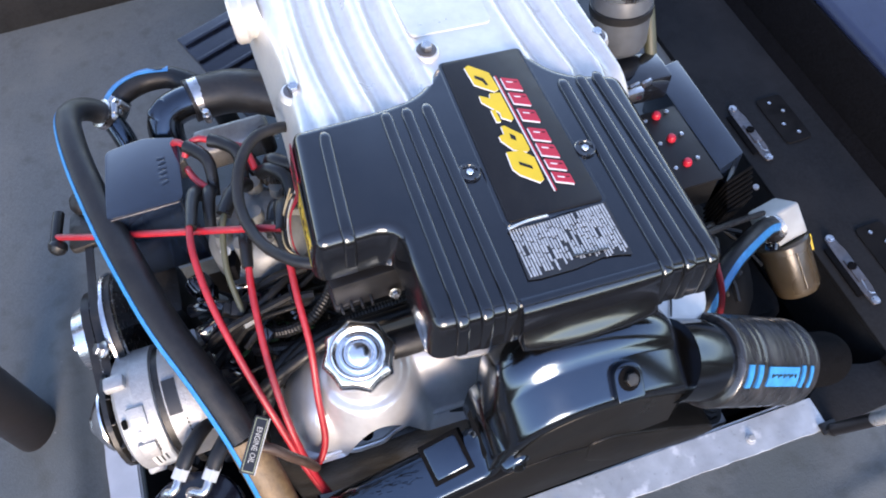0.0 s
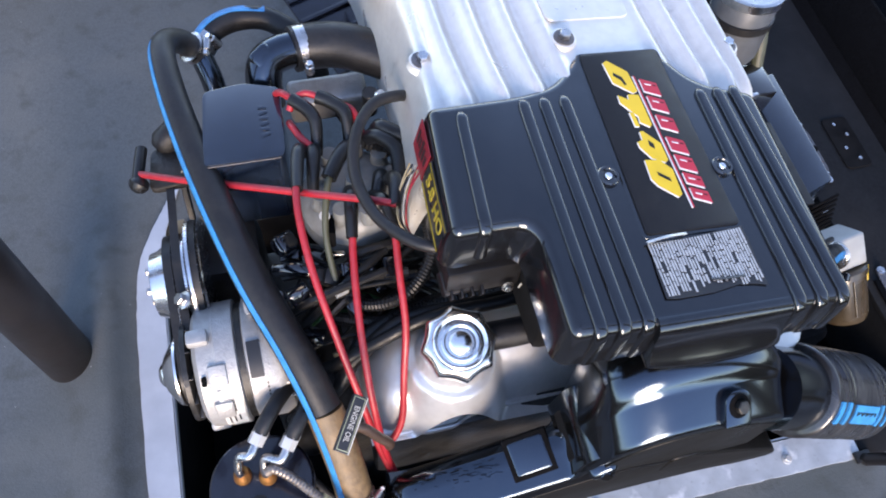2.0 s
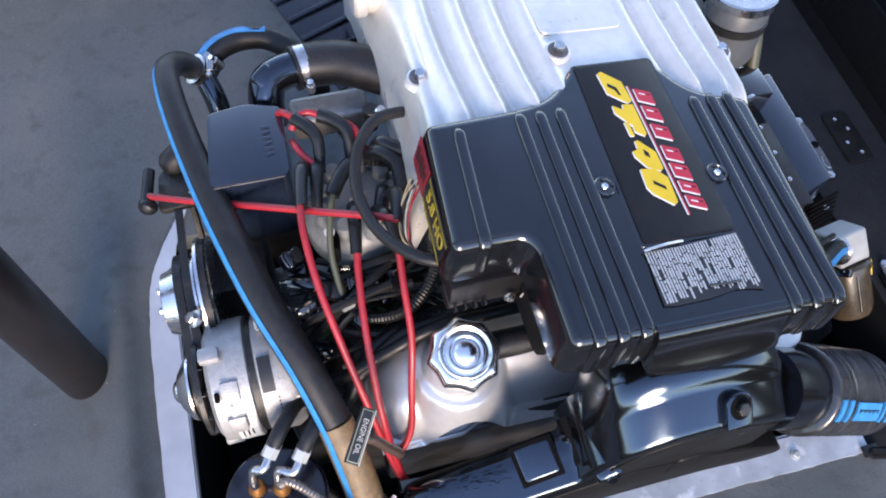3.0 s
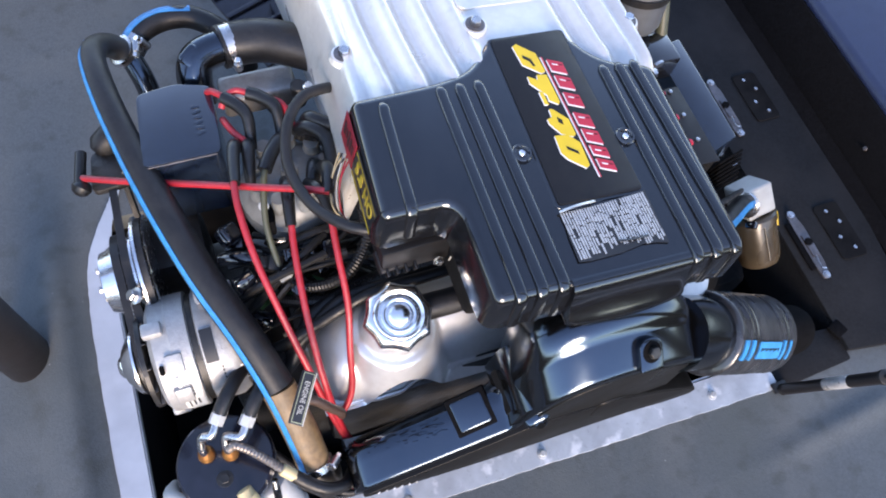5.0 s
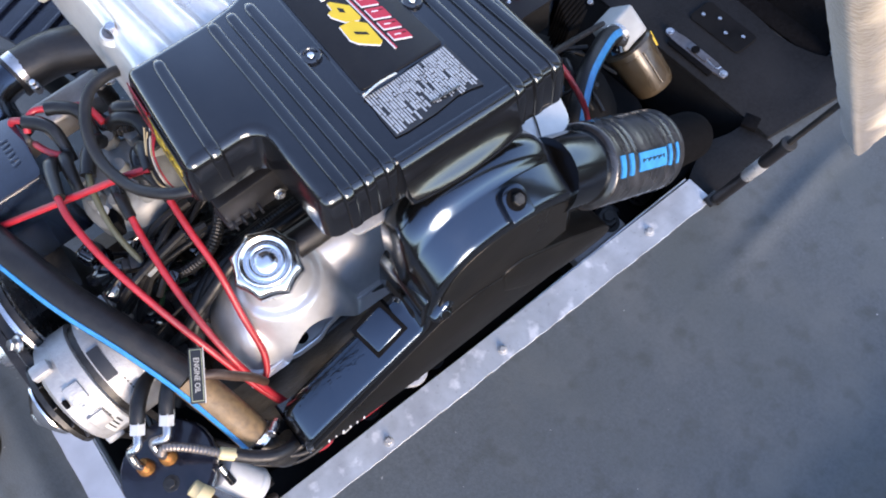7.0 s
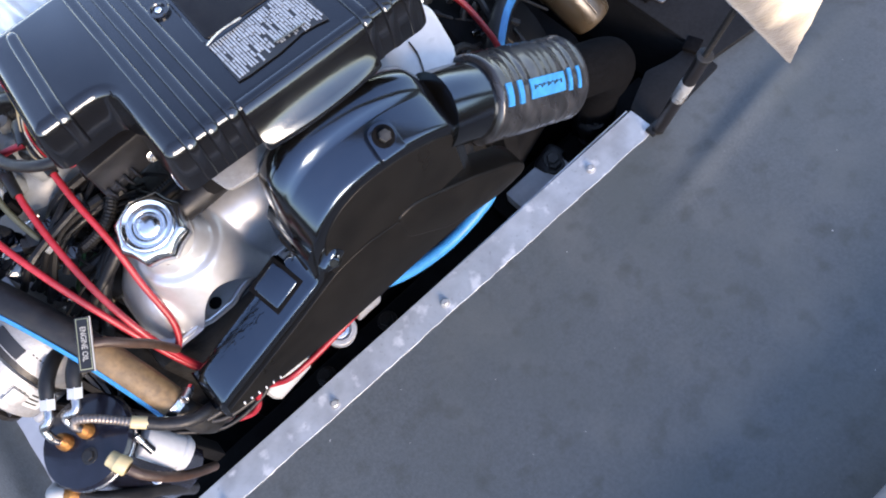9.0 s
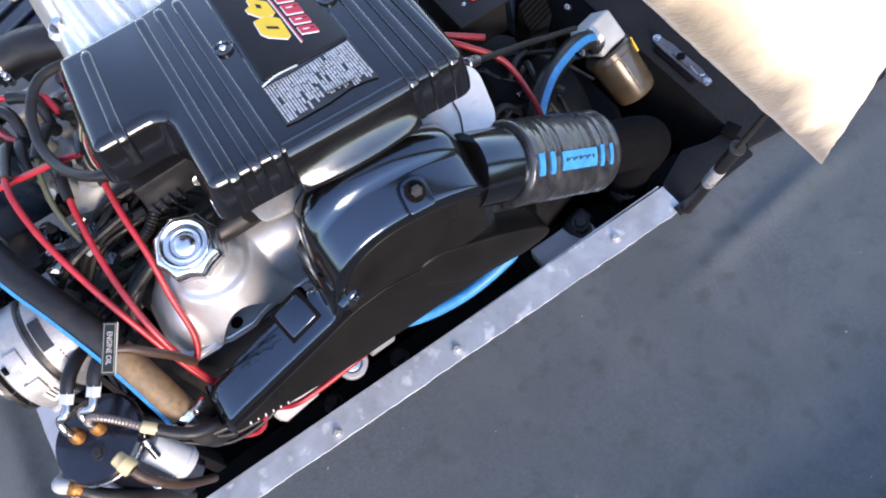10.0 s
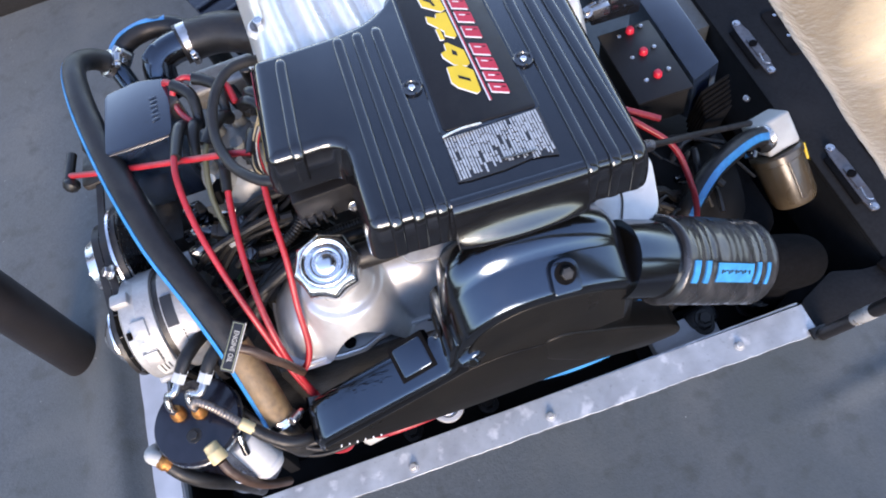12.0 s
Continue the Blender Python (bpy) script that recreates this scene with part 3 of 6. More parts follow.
# the swept apron between the ribs at the front
bm = bmesh.new()
rings = []
APRON = [(0.0800, -0.0003), (0.0735, 0.0012), (0.0690, 0.0045), (0.0658, 0.0100), (0.0634, 0.0170), (0.0606, 0.0245), (0.0570, 0.0315), (0.0525, 0.0380), (0.0475, 0.0440), (0.0425, 0.0495), (0.0405, 0.0535), (0.0440, 0.0590), (0.075, 0.058), (0.095, 0.01)]
for i in range(33):
    t = i / 32
    x = -0.060 + 0.156 * t
    dip = 0.55 + 0.45 * math.sin(math.pi * t) ** 0.6
    rings.append([(x, 0.066 + (y - 0.066) * (0.25 + 0.70 * dip if y < 0.066 else 1), ZT - d) for y, d in APRON])
part("front_apron", skin(bm, rings), COVER_BLACK, cover, smooth=70)
# printed plate
plate_out = rounded([(-0.027, 0.424), (-0.037, 0.172), (0.0755, 0.170), (0.0755, 0.424)], 0.006, 3)
logo = part("printed_plate", slab(plate_out, 0.004, pose(0, 0, ZT + 0.0032), 0.0012, 2), PLATE_BLACK, cover, "flat black plate with yellow and red lettering shapes")
part("groove_frame", slab(rounded([(-0.031, 0.427), (-0.042, 0.1675), (0.080, 0.1655), (0.0795, 0.427)], 0.008, 3), 0.003, pose(0, 0, ZT + 0.0012), 0.001, 1), COVER_BLACK, cover)
# lettering replaced by plain slanted shapes in two colours, edged in white
def glyph(outline, mat, name, lift):
    """A flat shape on the plate; outline in millimetres: across the plate, then down it from its far end."""
    pts = [(x / 1000, 0.415 - u / 1000) for x, u in outline]
    return part(name, slab(pts, 0.0008, pose(0, 0, ZT + 0.0040 + lift), 0), mat, logo, smooth=0)


def edged(outline, mat, name, d=(-1.2, 0.9)):
    """A printed shape with a white edge showing along its lower side."""
    glyph([(x + d[0], u + d[1]) for x, u in outline], WHITE_PAINT, "white_edge", 0.0)
    return glyph(outline, mat, name, 0.0003)


def slanted(x0, x1, u0, u1, lean):
    return [(x0, u0), (x1, u0 + lean), (x1, u1 + lean), (x0, u1)]


edged([(-2, 8), (4, 5), (24, 24), (26, 54), (20, 57), (0, 39)], YELLOW_PAINT, "yellow_shape")
glyph([(5, 24), (14, 32), (16, 44), (13, 44), (11, 36), (4, 29)], PLATE_BLACK, "dark_slot", 0.0006)
edged([(-1, 58), (10, 66), (12, 58), (25, 60), (25, 104), (22, 107), (12, 99), (13, 91), (-2, 69)], YELLOW_PAINT, "yellow_shape")
edged(slanted(4, 9, 84, 104, 1), YELLOW_PAINT, "yellow_shape")
edged([(6, 112), (10, 112), (25, 131), (25, 154), (21, 157), (7, 150), (-2, 133), (-2, 126), (5, 124)], YELLOW_PAINT, "yellow_shape")
glyph([(11, 125), (16, 131), (15, 138), (10, 133)], PLATE_BLACK, "dark_slot", 0.0006)
edged([(-3, 151), (14, 153), (25, 167), (23, 200), (18, 203), (0, 186), (-5, 176)], YELLOW_PAINT, "yellow_shape")
glyph(slanted(5, 17, 168, 173, 10), PLATE_BLACK, "dark_slot", 0.0006)
edged(slanted(29, 30.5, 31, 217, 1), RED_PAINT, "red_line", (-1.8, 0.4))
for u0 in (36, 62, 90, 122, 147, 172, 192):
    edged(slanted(35, 54, u0, u0 + (19 if u0 < 160 else 14), 9), RED_PAINT, "red_shape", (-1.2, 1.4))
    glyph(slanted(39, 46, u0 + 8, u0 + 9.6, 3), WHITE_PAINT, "white_slot", 0.0006)
    glyph(slanted(48, 52, u0 + 11, u0 + 12.4, 1.5), PLATE_BLACK, "dark_slot", 0.0006)
# foil sticker with unreadable print
sticker_out = [(-0.038, 0.1635), (0.000, 0.1625), (0.0755, 0.168), (0.0762, 0.150), (0.0735, 0.0955), (0.060, 0.099), (0.042, 0.1015), (0.010, 0.097), (-0.030, 0.0965), (-0.044, 0.0985), (-0.0425, 0.130)]
sticker = part("sticker", slab(sticker_out, 0.0006, pose(0, 0, ZT + 0.0026), 0), LABEL_BLACK, cover, "peeling black sticker with white print")
rnd = random.Random(11)
for col in range(33):
    x = -0.0405 + col * 0.00345
    y = 0.1615 + max(0.0, x) * 0.06
    floor_y = 0.1005 + (0.010 * rnd.random() if rnd.random() < 0.4 else 0.0)
    while y > floor_y + 0.004:
        y1 = max(y - rnd.uniform(0.003, 0.022), floor_y)
        if rnd.random() < 0.93 and not (0.106 < y < 0.114 and 8 < col < 26):
            part("print_bar", box(x, x + 0.0017 + 0.0009 * rnd.random(), y1, y, ZT + 0.0026, ZT + 0.0030, 0), LABEL_WHITE, sticker, smooth=0)
        y = y1 - rnd.uniform(0.0006, 0.0020)
part("peeled_edge", sweep([(-0.041, 0.1625, ZT + 0.004), (-0.020, 0.1640, ZT + 0.008), (0.006, 0.1665, ZT + 0.0045)], [(-0.0015, 0), (0.0015, 0.001), (0.0015, 0.0022), (-0.0016, 0.001)]), LABEL_WHITE, sticker)
part("crease", sweep([(0.012, 0.112, ZT + 0.0030), (0.030, 0.1095, ZT + 0.0042), (0.052, 0.110, ZT + 0.0030)], [(-0.0014, 0), (0.0014, 0.0006), (0.0014, 0.0014), (-0.0014, 0.0006)]), LABEL_BLACK, sticker)
# recessed cover screws
for x, y in ((-0.052, 0.250), (0.088, 0.2455)):
    ring = part("screw_cup", lathe([(0, 0.012), (0.0035, 0.0125), (0.0045, 0.0115), (0.0045, 0.009), (0.0015, 0.0075)], (x, y, ZT), (0, 0, 1), 28), BOX_BLACK, cover)
    part("screw", lathe([(0, 0.0048), (0.002, 0.0046), (0.003, 0.0036), (0.0026, 0.0018), (0.001, 0.0016)], (x, y, ZT + 0.0012), (0, 0, 1), 20), CHROME, ring, "chrome screw")
# decals on the hood's front end
def decal_pose(y, dz):
    return pose(-0.2400 + 0.0606 * (y - 0.213) - 0.0030 - 0.1 * (-dz - 0.04), y, ZT + dz, 0, 5.4, -3.4)


side = part("side_decal", block((0.0012, 0.052, 0.044), decal_pose(0.338, -0.037), 0), DULL_RED, cover, "red and black decal")
for k in range(5):
    part("decal_shape", block((0.0006, 0.005, 0.014 + 0.006 * (k % 3)), decal_pose(0.338, -0.037) @ pose(-0.0008, -0.018 + 0.0088 * k, 0.002), 0), LABEL_BLACK, side)
DM = decal_pose(0.262, -0.037)
side2 = part("side_decal", block((0.0012, 0.090, 0.044), DM, 0), LABEL_BLACK, cover, "black decal with yellow engine size")
FACE = Matrix(((0, 0, -1, 0), (-1, 0, 0, 0), (0, 1, 0, 0), (0, 0, 0, 1)))
part("decal_words", text_mesh("5.8 HO", 0.027, DM @ pose(-0.0009, 0, 0.003) @ FACE, bold=0.0005, squash=0.9), DULL_YELLOW, side2)
for dz, h in ((-0.018, 0.002), (0.019, 0.001)):
    part("decal_line", block((0.0006, 0.088, h), DM @ pose(-0.0009, 0, dz), 0), DULL_YELLOW, side2)

# electronic module hanging under the cover's cut-out
module = thing("ignition_module", "black plastic electronic module with plug under the cover", "module")
part("body", box(-0.238, -0.150, 0.20, 0.30, 0.482, 0.535, 0.004), PLATE_BLACK, module)
part("plug", block((0.058, 0.03, 0.022), pose(-0.212, 0.216, 0.490, 20, 0, 4), 0.003), PLATE_BLACK, module)
for k in range(4):
    part("fin", block((0.003, 0.012, 0.02), pose(-0.232 + 0.012 * k, 0.199, 0.489, 20), 0.0006), PLATE_BLACK, module)
bolt(module, (-0.168, 0.192, 0.50), (0, -1, 0.3), 0.005, 0.006, STEEL)
part("tab", block((0.012, 0.002, 0.014), pose(-0.146, 0.196, 0.49, 10, 0, 20), 0.0006), WHITE_PLASTIC, module, "pale plastic tab")
part("bracket", box(-0.15, -0.06, 0.13, 0.30, 0.44, 0.52, 0.01), BILGE, module)

# ---------------------------------------------------------------- intake plenum
plenum = thing("intake_plenum", "ribbed silver cast intake plenum behind the black cover", "intake manifold", m=TILT)


def plenum_body():
    bm = bmesh.new()
    nx, ny = 110, 40
    x0, x1, y0, y1 = -0.232, 0.232, 0.33, 0.80
    rows = []
    for j in range(ny + 1):
        y = y0 + (y1 - y0) * j / ny
        row = []
        for i in range(nx + 1):
            x = x0 + (x1 - x0) * i / nx
            z = 0.590 - 0.028 * (2 * (x + 0.007) / (x1 - x0)) ** 4
            sway = 0.012 * math.sin((y - 0.36) * 9)
            wave = math.cos((x + sway) * 2 * math.pi / 0.0435)
            flat = 1 / (1 + math.exp(-((abs(x - 0.018) - 0.062) / 0.006)))
            z += 0.0085 * wave * flat * min(1, max(0.2, (0.236 - abs(x)) / 0.05)) + 0.004 * (1 - flat)
            e = max(0.0, 1 - (x - x0) / 0.028, 1 - (x1 - x) / 0.028)
            z -= 0.085 * e ** 2.4
            z -= 0.05 * max(0.0, 1 - (y - y0) / 0.06) ** 2 + 0.05 * max(0.0, (y - 0.66) / 0.14) ** 2
            row.append((x + 0.003 * math.sin(y * 16) * (1 if x < -0.2 else 0), y, z))
        rows.append(row)
    grid = [[bm.verts.new(p) for p in r] for r in rows]
    for a, b in zip(grid, grid[1:]):
        for k in range(nx):
            bm.faces.new((a[k], a[k + 1], b[k + 1], b[k]))
    edge = [e for e in bm.edges if len(e.link_faces) == 1]
    r = bmesh.ops.extrude_edge_only(bm, edges=edge)
    for v in r["geom"]:
        if isinstance(v, bmesh.types.BMVert):
            v.co.z -= 0.075
            v.co.x *= 0.97
    return bm


part("ribbed_top", plenum_body(), SILVER, plenum, smooth=80)
part("badge_pad", slab(rounded([(-0.046, 0.485), (0.066, 0.485), (0.066, 0.72), (-0.06, 0.72)], 0.012, 4), 0.004, pose(0, 0, 0.5955), 0.001, 1), SILVER, plenum)
for k in range(3):
    part("badge_bar", box(-0.012 + 0.022 * k, 0.004 + 0.022 * k, 0.578, 0.590, 0.5950, 0.5965, 0.0004), STEEL, plenum)
for x, y, z in ((-0.206, 0.464, 0.561), (-0.0355, 0.454, 0.594), (0.2075, 0.452, 0.562)):
    boss = part("boss", lathe([(0, 0.019), (0.005, 0.0165), (0.0075, 0.0158), (0.0080, 0.0150)], (x, y, z - 0.004), (0, 0, 1), 24), SILVER, plenum)
    part("washer", lathe([(0, 0.0132), (0.0016, 0.0130), (0.0018, 0.0115)], (x, y, z + 0.004), (0, 0, 1), 24), GALVANISED, boss)
    bolt(boss, (x, y, z + 0.0050), (0, 0, 1), 0.0076, 0.009, STEEL, washer=False)
part("lower_runner", box(-0.20, 0.20, 0.40, 0.60, 0.36, 0.50, 0.02), CAST, plenum)
part("neck", lathe([(0, 0.030), (0.004, 0.034), (0.016, 0.034), (0.020, 0.030), (0.040, 0.030)], (-0.255, 0.640, 0.545), (1, 0, 0.1), 32), SILVER, plenum)


# finned plate behind the intake
grille = thing("far_cover", "blue-grey finned metal cover behind the intake", "cover")
part("plate", block((0.16, 0.22, 0.006), pose(-0.25, 0.80, 0.36, 8, 0, 22), 0.002), NAVY, grille)
for k in range(5):
    part("fin", block((0.16, 0.008, 0.008), pose(-0.25 + 0.015 * (k - 2), 0.80 - 0.04 * (k - 2), 0.366 - 0.005 * (k - 2), 8, 0, 22), 0.002), NAVY, grille)

# ---------------------------------------------------------------- valve cover with filler cap
valve = thing("valve_cover", "smooth silver painted valve cover with stained edges", "valve cover")


def valve_shape():
    """The domed pressing: a long rounded ridge, a foot at the filler end and a stepped round seat for the cap."""
    bm = bmesh.new()
    nx, ny = 190, 60
    x0, x1, y0, y1 = -0.345, 0.198, 0.104, 0.276
    def smax(a, b, k):
        h = max(k - abs(a - b), 0) / k
        return max(a, b) + h * h * k / 4
    def seat(r):
        if r < 0.038:
            return 0.122
        if r < 0.046:
            return 0.122 - 3.25 * (r - 0.038)
        if r < 0.058:
            return 0.096 - 0.35 * (r - 0.046)
        return 0.0918 - 3.2 * (r - 0.058)
    grid = []
    for i in range(nx + 1):
        x = x0 + (x1 - x0) * i / nx
        row = []
        for j in range(ny + 1):
            y = y0 + (y1 - y0) * j / ny
            ends = max(0.0, -(x + 0.262)) / 0.066 + max(0.0, x - 0.145) / 0.046
            rho = (ends ** 3 + abs((y - 0.199) / 0.068) ** 2.6) ** (1 / 2.6)
            h = 0.092 * max(0.0, 1 - rho ** 2.3) ** 0.72 if rho < 1 else -0.006
            rho = (abs((x + 0.270) / 0.076) ** 3 + abs((y - 0.180) / 0.067) ** 3) ** (1 / 3)
            near = 1 / (1 + math.exp((y - 0.150) / 0.008))
            foot = (0.078 - 0.046 * near * math.exp(-((x + 0.252) / 0.013) ** 2)) * max(0.0, 1 - rho ** 2.8) ** 0.7 if rho < 1 else -0.006
            h = smax(h, foot, 0.014)
            h = smax(h, seat(math.hypot(x + 0.229, y - 0.172)), 0.012)
            row.append(bm.verts.new((x, y, 0.251 - 0.1 * x + max(h, -0.006))))
        grid.append(row)
    for a, b in zip(grid, grid[1:]):
        for k in range(ny):
            q = (a[k], b[k], b[k + 1], a[k + 1])
            if any(v.co.z > 0.2455 - 0.1 * v.co.x for v in q):
                bm.faces.new(q)
    for v in [v for v in bm.verts if not v.link_faces]:
        bm.verts.remove(v)
    return bm


part("pressing", valve_shape(), VALVE_SILVER, valve, smooth=60)
flange_out = rounded([(-0.349, 0.108), (-0.285, 0.110), (-0.272, 0.106), (-0.232, 0.107), (-0.216, 0.116), (-0.186, 0.122), (0.202, 0.124), (0.202, 0.280), (-0.349, 0.280)], [0.058, 0.012, 0.008, 0.008, 0.012, 0.02, 0.02, 0.02, 0.07], 7)
part("flange", slab(flange_out, 0.010, pose(0, 0, 0.251) @ pose(0, 0, 0, 0, 5.71, 0), 0.002, 2), VALVE_SILVER, valve, "stained silver flange")
bead = [((x + 0.07) * 0.991 - 0.07, (y - 0.197) * 0.972 + 0.197) for x, y in flange_out]
part("rim_bead", tube([(x, y, 0.2522 - 0.1 * x) for x, y in bead + bead[:1]], 0.0028, 8, 1), VALVE_SILVER, valve)
# black disc on the flange in place of the hole's shade
part("recess_shade", lathe([(0, 0.0095), (0.0016, 0.009)], (-0.252, 0.124, 0.2767), (0, 0, 1), 18), MATTE_BLACK, valve)
part("gasket", block((0.52, 0.128, 0.016), pose(-0.068, 0.211, 0.2418, 0, 5.71, 0), 0.002), DARK_METAL, valve)
cap = thing("oil_filler_cap", "fluted chrome oil filler cap on the valve cover", "cap")
ax = V((0.02, -0.22, 0.97)).normalized()
o = V((-0.229, 0.152, 0.462)) - ax * 0.062
part("neck", lathe([(0, 0.036), (0.008, 0.033), (0.014, 0.029), (0.03, 0.028)], o, ax, 32), SILVER, cap)


def fluted(o, ax, prof, lobes=8):
    bm = bmesh.new()
    u = ax.cross(V((0, 1, 0))).normalized()
    v = ax.cross(u)
    seg = lobes * 12
    rings = []
    for h, r, amp in prof:
        ring = []
        for k in range(seg):
            a = 2 * math.pi * k / seg
            rr = r * (1 - amp * abs(math.sin(a * lobes / 2)))
            ring.append(o + ax * h + (u * math.cos(a) + v * math.sin(a)) * rr)
        rings.append(ring)
    return skin(bm, rings)


part("knob", fluted(o, ax, [(0.026, 0.040, 0.10), (0.030, 0.0455, 0.11), (0.044, 0.0465, 0.11), (0.052, 0.0445, 0.10), (0.056, 0.039, 0.04), (0.058, 0.035, 0.0)]), CHROME, cap, smooth=50)
part("dished_top", lathe([(0.056, 0.034), (0.060, 0.0335), (0.0615, 0.031), (0.058, 0.027), (0.0565, 0.025), (0.060, 0.022), (0.0595, 0.019), (0.0565, 0.0165), (0.060, 0.013), (0.063, 0.010), (0.063, 0.0)], o, ax, 48), CHROME, cap, smooth=60)
pcv = thing("breather_hose", "black rubber breather hose lying on the valve cover", "hose")
part("hose", tube([(-0.19, 0.165, 0.425), (-0.15, 0.165, 0.423), (-0.10, 0.168, 0.42), (-0.02, 0.17, 0.415)], 0.018), RUBBER, pcv)

# ---------------------------------------------------------------- exhaust manifold, hose and pipe
manifold = thing("exhaust_manifold", "thickly painted gloss black cast exhaust manifold with arched riser", "exhaust manifold")


# section of the arm and of the riser: (y, rise above the front edge line), from back foot to front foot
ARM = [(0.072, -0.060), (0.070, -0.042), (0.062, -0.020), (0.053, 0.000), (0.044, 0.0115), (0.034, 0.0130), (0.0240, 0.0098), (0.0212, 0.0088), (0.0185, 0.0079), (-0.003, 0.0002), (-0.0065, -0.0014), (-0.0082, -0.0038), (-0.009, -0.0075), (-0.009, -0.016), (-0.006, -0.035)]
RISER = [(0.112, -0.060), (0.112, -0.012), (0.100, 0.018), (0.078, 0.038), (0.060, 0.0465), (0.046, 0.0455), (0.0335, 0.0330), (0.0290, 0.0262), (0.0262, 0.0246), (-0.0045, 0.0040), (-0.0080, 0.0014), (-0.0100, -0.0012), (-0.0108, -0.0045), (-0.0110, -0.012), (-0.009, -0.05)]


def manifold_body():
    """The cast arm and arched riser: sections lofted along the line of the front edge."""
    bm = bmesh.new()
    keys = [(-0.336, 0.264, 0.236), (-0.330, 0.283, 0.230), (-0.30, 0.302, 0.222), (-0.24, 0.324, 0.212), (-0.19, 0.342, 0.205), (-0.145, 0.358, 0.199), (-0.122, 0.369, 0.196), (-0.112, 0.400, 0.193), (-0.103, 0.428, 0.191),
            (-0.091, 0.449, 0.189), (-0.072, 0.467, 0.187), (-0.045, 0.480, 0.186), (-0.015, 0.4835, 0.186), (0.02, 0.480, 0.186), (0.055, 0.4715, 0.188), (0.09, 0.456, 0.19), (0.116, 0.439, 0.20), (0.127, 0.424, 0.21)]
    line = spline([V(k) for k in keys], 5)[0]
    rings = []
    for p in line:
        x, ze, bot = p
        k = min(1.0, max(0.0, (x + 0.124) / 0.036))
        k = k * k * (3 - 2 * k)
        end = max(0.0, 1 - (x + 0.336) / 0.012) + max(0.0, 1 - (0.127 - x) / 0.010)
        ring = [(x, y0 + (y1 - y0) * k, ze + z0 + (z1 - z0) * k) for (y0, z0), (y1, z1) in zip(ARM, RISER)]
        ring = [(a, b + (0.035 - b) * 0.12 * end, c - 0.006 * end) for a, b, c in ring]
        rings.append([(x, 0.070, bot + 0.035), *ring, (x, 0.0, bot + 0.045)])
    return skin(bm, rings)


def face_slab(outline, front, back, w=0.002, seg=2):
    """A plate standing on edge: an (x, z) outline between two depths."""
    return slab(outline, back - front, Matrix(((1, 0, 0, 0), (0, 0, -1, front), (0, 1, 0, 0), (0, 0, 0, 1))), w, seg)


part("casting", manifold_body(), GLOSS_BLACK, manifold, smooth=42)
front_line = spline([V(p) for p in ((-0.104, 0.375, 0), (-0.094, 0.412, 0), (-0.080, 0.438, 0), (-0.06, 0.456, 0), (-0.035, 0.466, 0), (-0.010, 0.469, 0), (0.022, 0.465, 0), (0.055, 0.456, 0), (0.088, 0.441, 0), (0.112, 0.424, 0))], 4)[0]
part("front_face", face_slab([(p[0], p[1]) for p in front_line] + [(0.112, 0.34), (0.0, 0.33), (-0.10, 0.34)], -0.0118, 0.01, 0.0006, 1), DULL_BLACK, manifold)
part("skirt", face_slab(rounded([(-0.328, 0.272), (-0.322, 0.257), (-0.26, 0.243), (-0.145, 0.226), (-0.06, 0.225), (0.02, 0.226), (0.09, 0.223), (0.155, 0.207), (0.190, 0.210), (0.200, 0.222), (0.154, 0.241), (0.072, 0.307), (0.012, 0.347), (-0.05, 0.364), (-0.10, 0.360), (-0.185, 0.325), (-0.29, 0.285)], 0.014, 4), -0.0135, 0.02, 0.003, 3), DULL_BLACK, manifold)
part("ledge", face_slab(rounded([(0.0, 0.30), (0.06, 0.24), (0.15, 0.212), (0.198, 0.212), (0.206, 0.226), (0.192, 0.250), (0.121, 0.305), (0.03, 0.362), (0.0, 0.36)], 0.012, 4), -0.0150, 0.03, 0.004, 3), DULL_BLACK, manifold)
pad_m = pose(-0.165, 0.033, 0.3552, 18, -20, 2)
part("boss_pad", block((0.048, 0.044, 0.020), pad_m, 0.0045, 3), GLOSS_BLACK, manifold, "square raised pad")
# black slab round the pad in place of its shadowed groove
part("pad_shade", block((0.056, 0.052, 0.018), pad_m @ pose(0, 0, 0.0000), 0.002, 2), MATTE_BLACK, manifold)
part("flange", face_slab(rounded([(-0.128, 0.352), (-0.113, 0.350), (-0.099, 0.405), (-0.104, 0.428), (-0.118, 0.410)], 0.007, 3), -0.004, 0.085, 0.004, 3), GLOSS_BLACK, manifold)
part("flange_groove", face_slab([(-0.1265, 0.372), (-0.122, 0.371), (-0.110, 0.412), (-0.114, 0.414)], 0.010, 0.070, 0.001, 1), BILGE, manifold)
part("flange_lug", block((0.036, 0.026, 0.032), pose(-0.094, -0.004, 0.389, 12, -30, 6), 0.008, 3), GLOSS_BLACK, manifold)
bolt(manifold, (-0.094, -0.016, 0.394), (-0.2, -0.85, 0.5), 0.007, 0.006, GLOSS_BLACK)
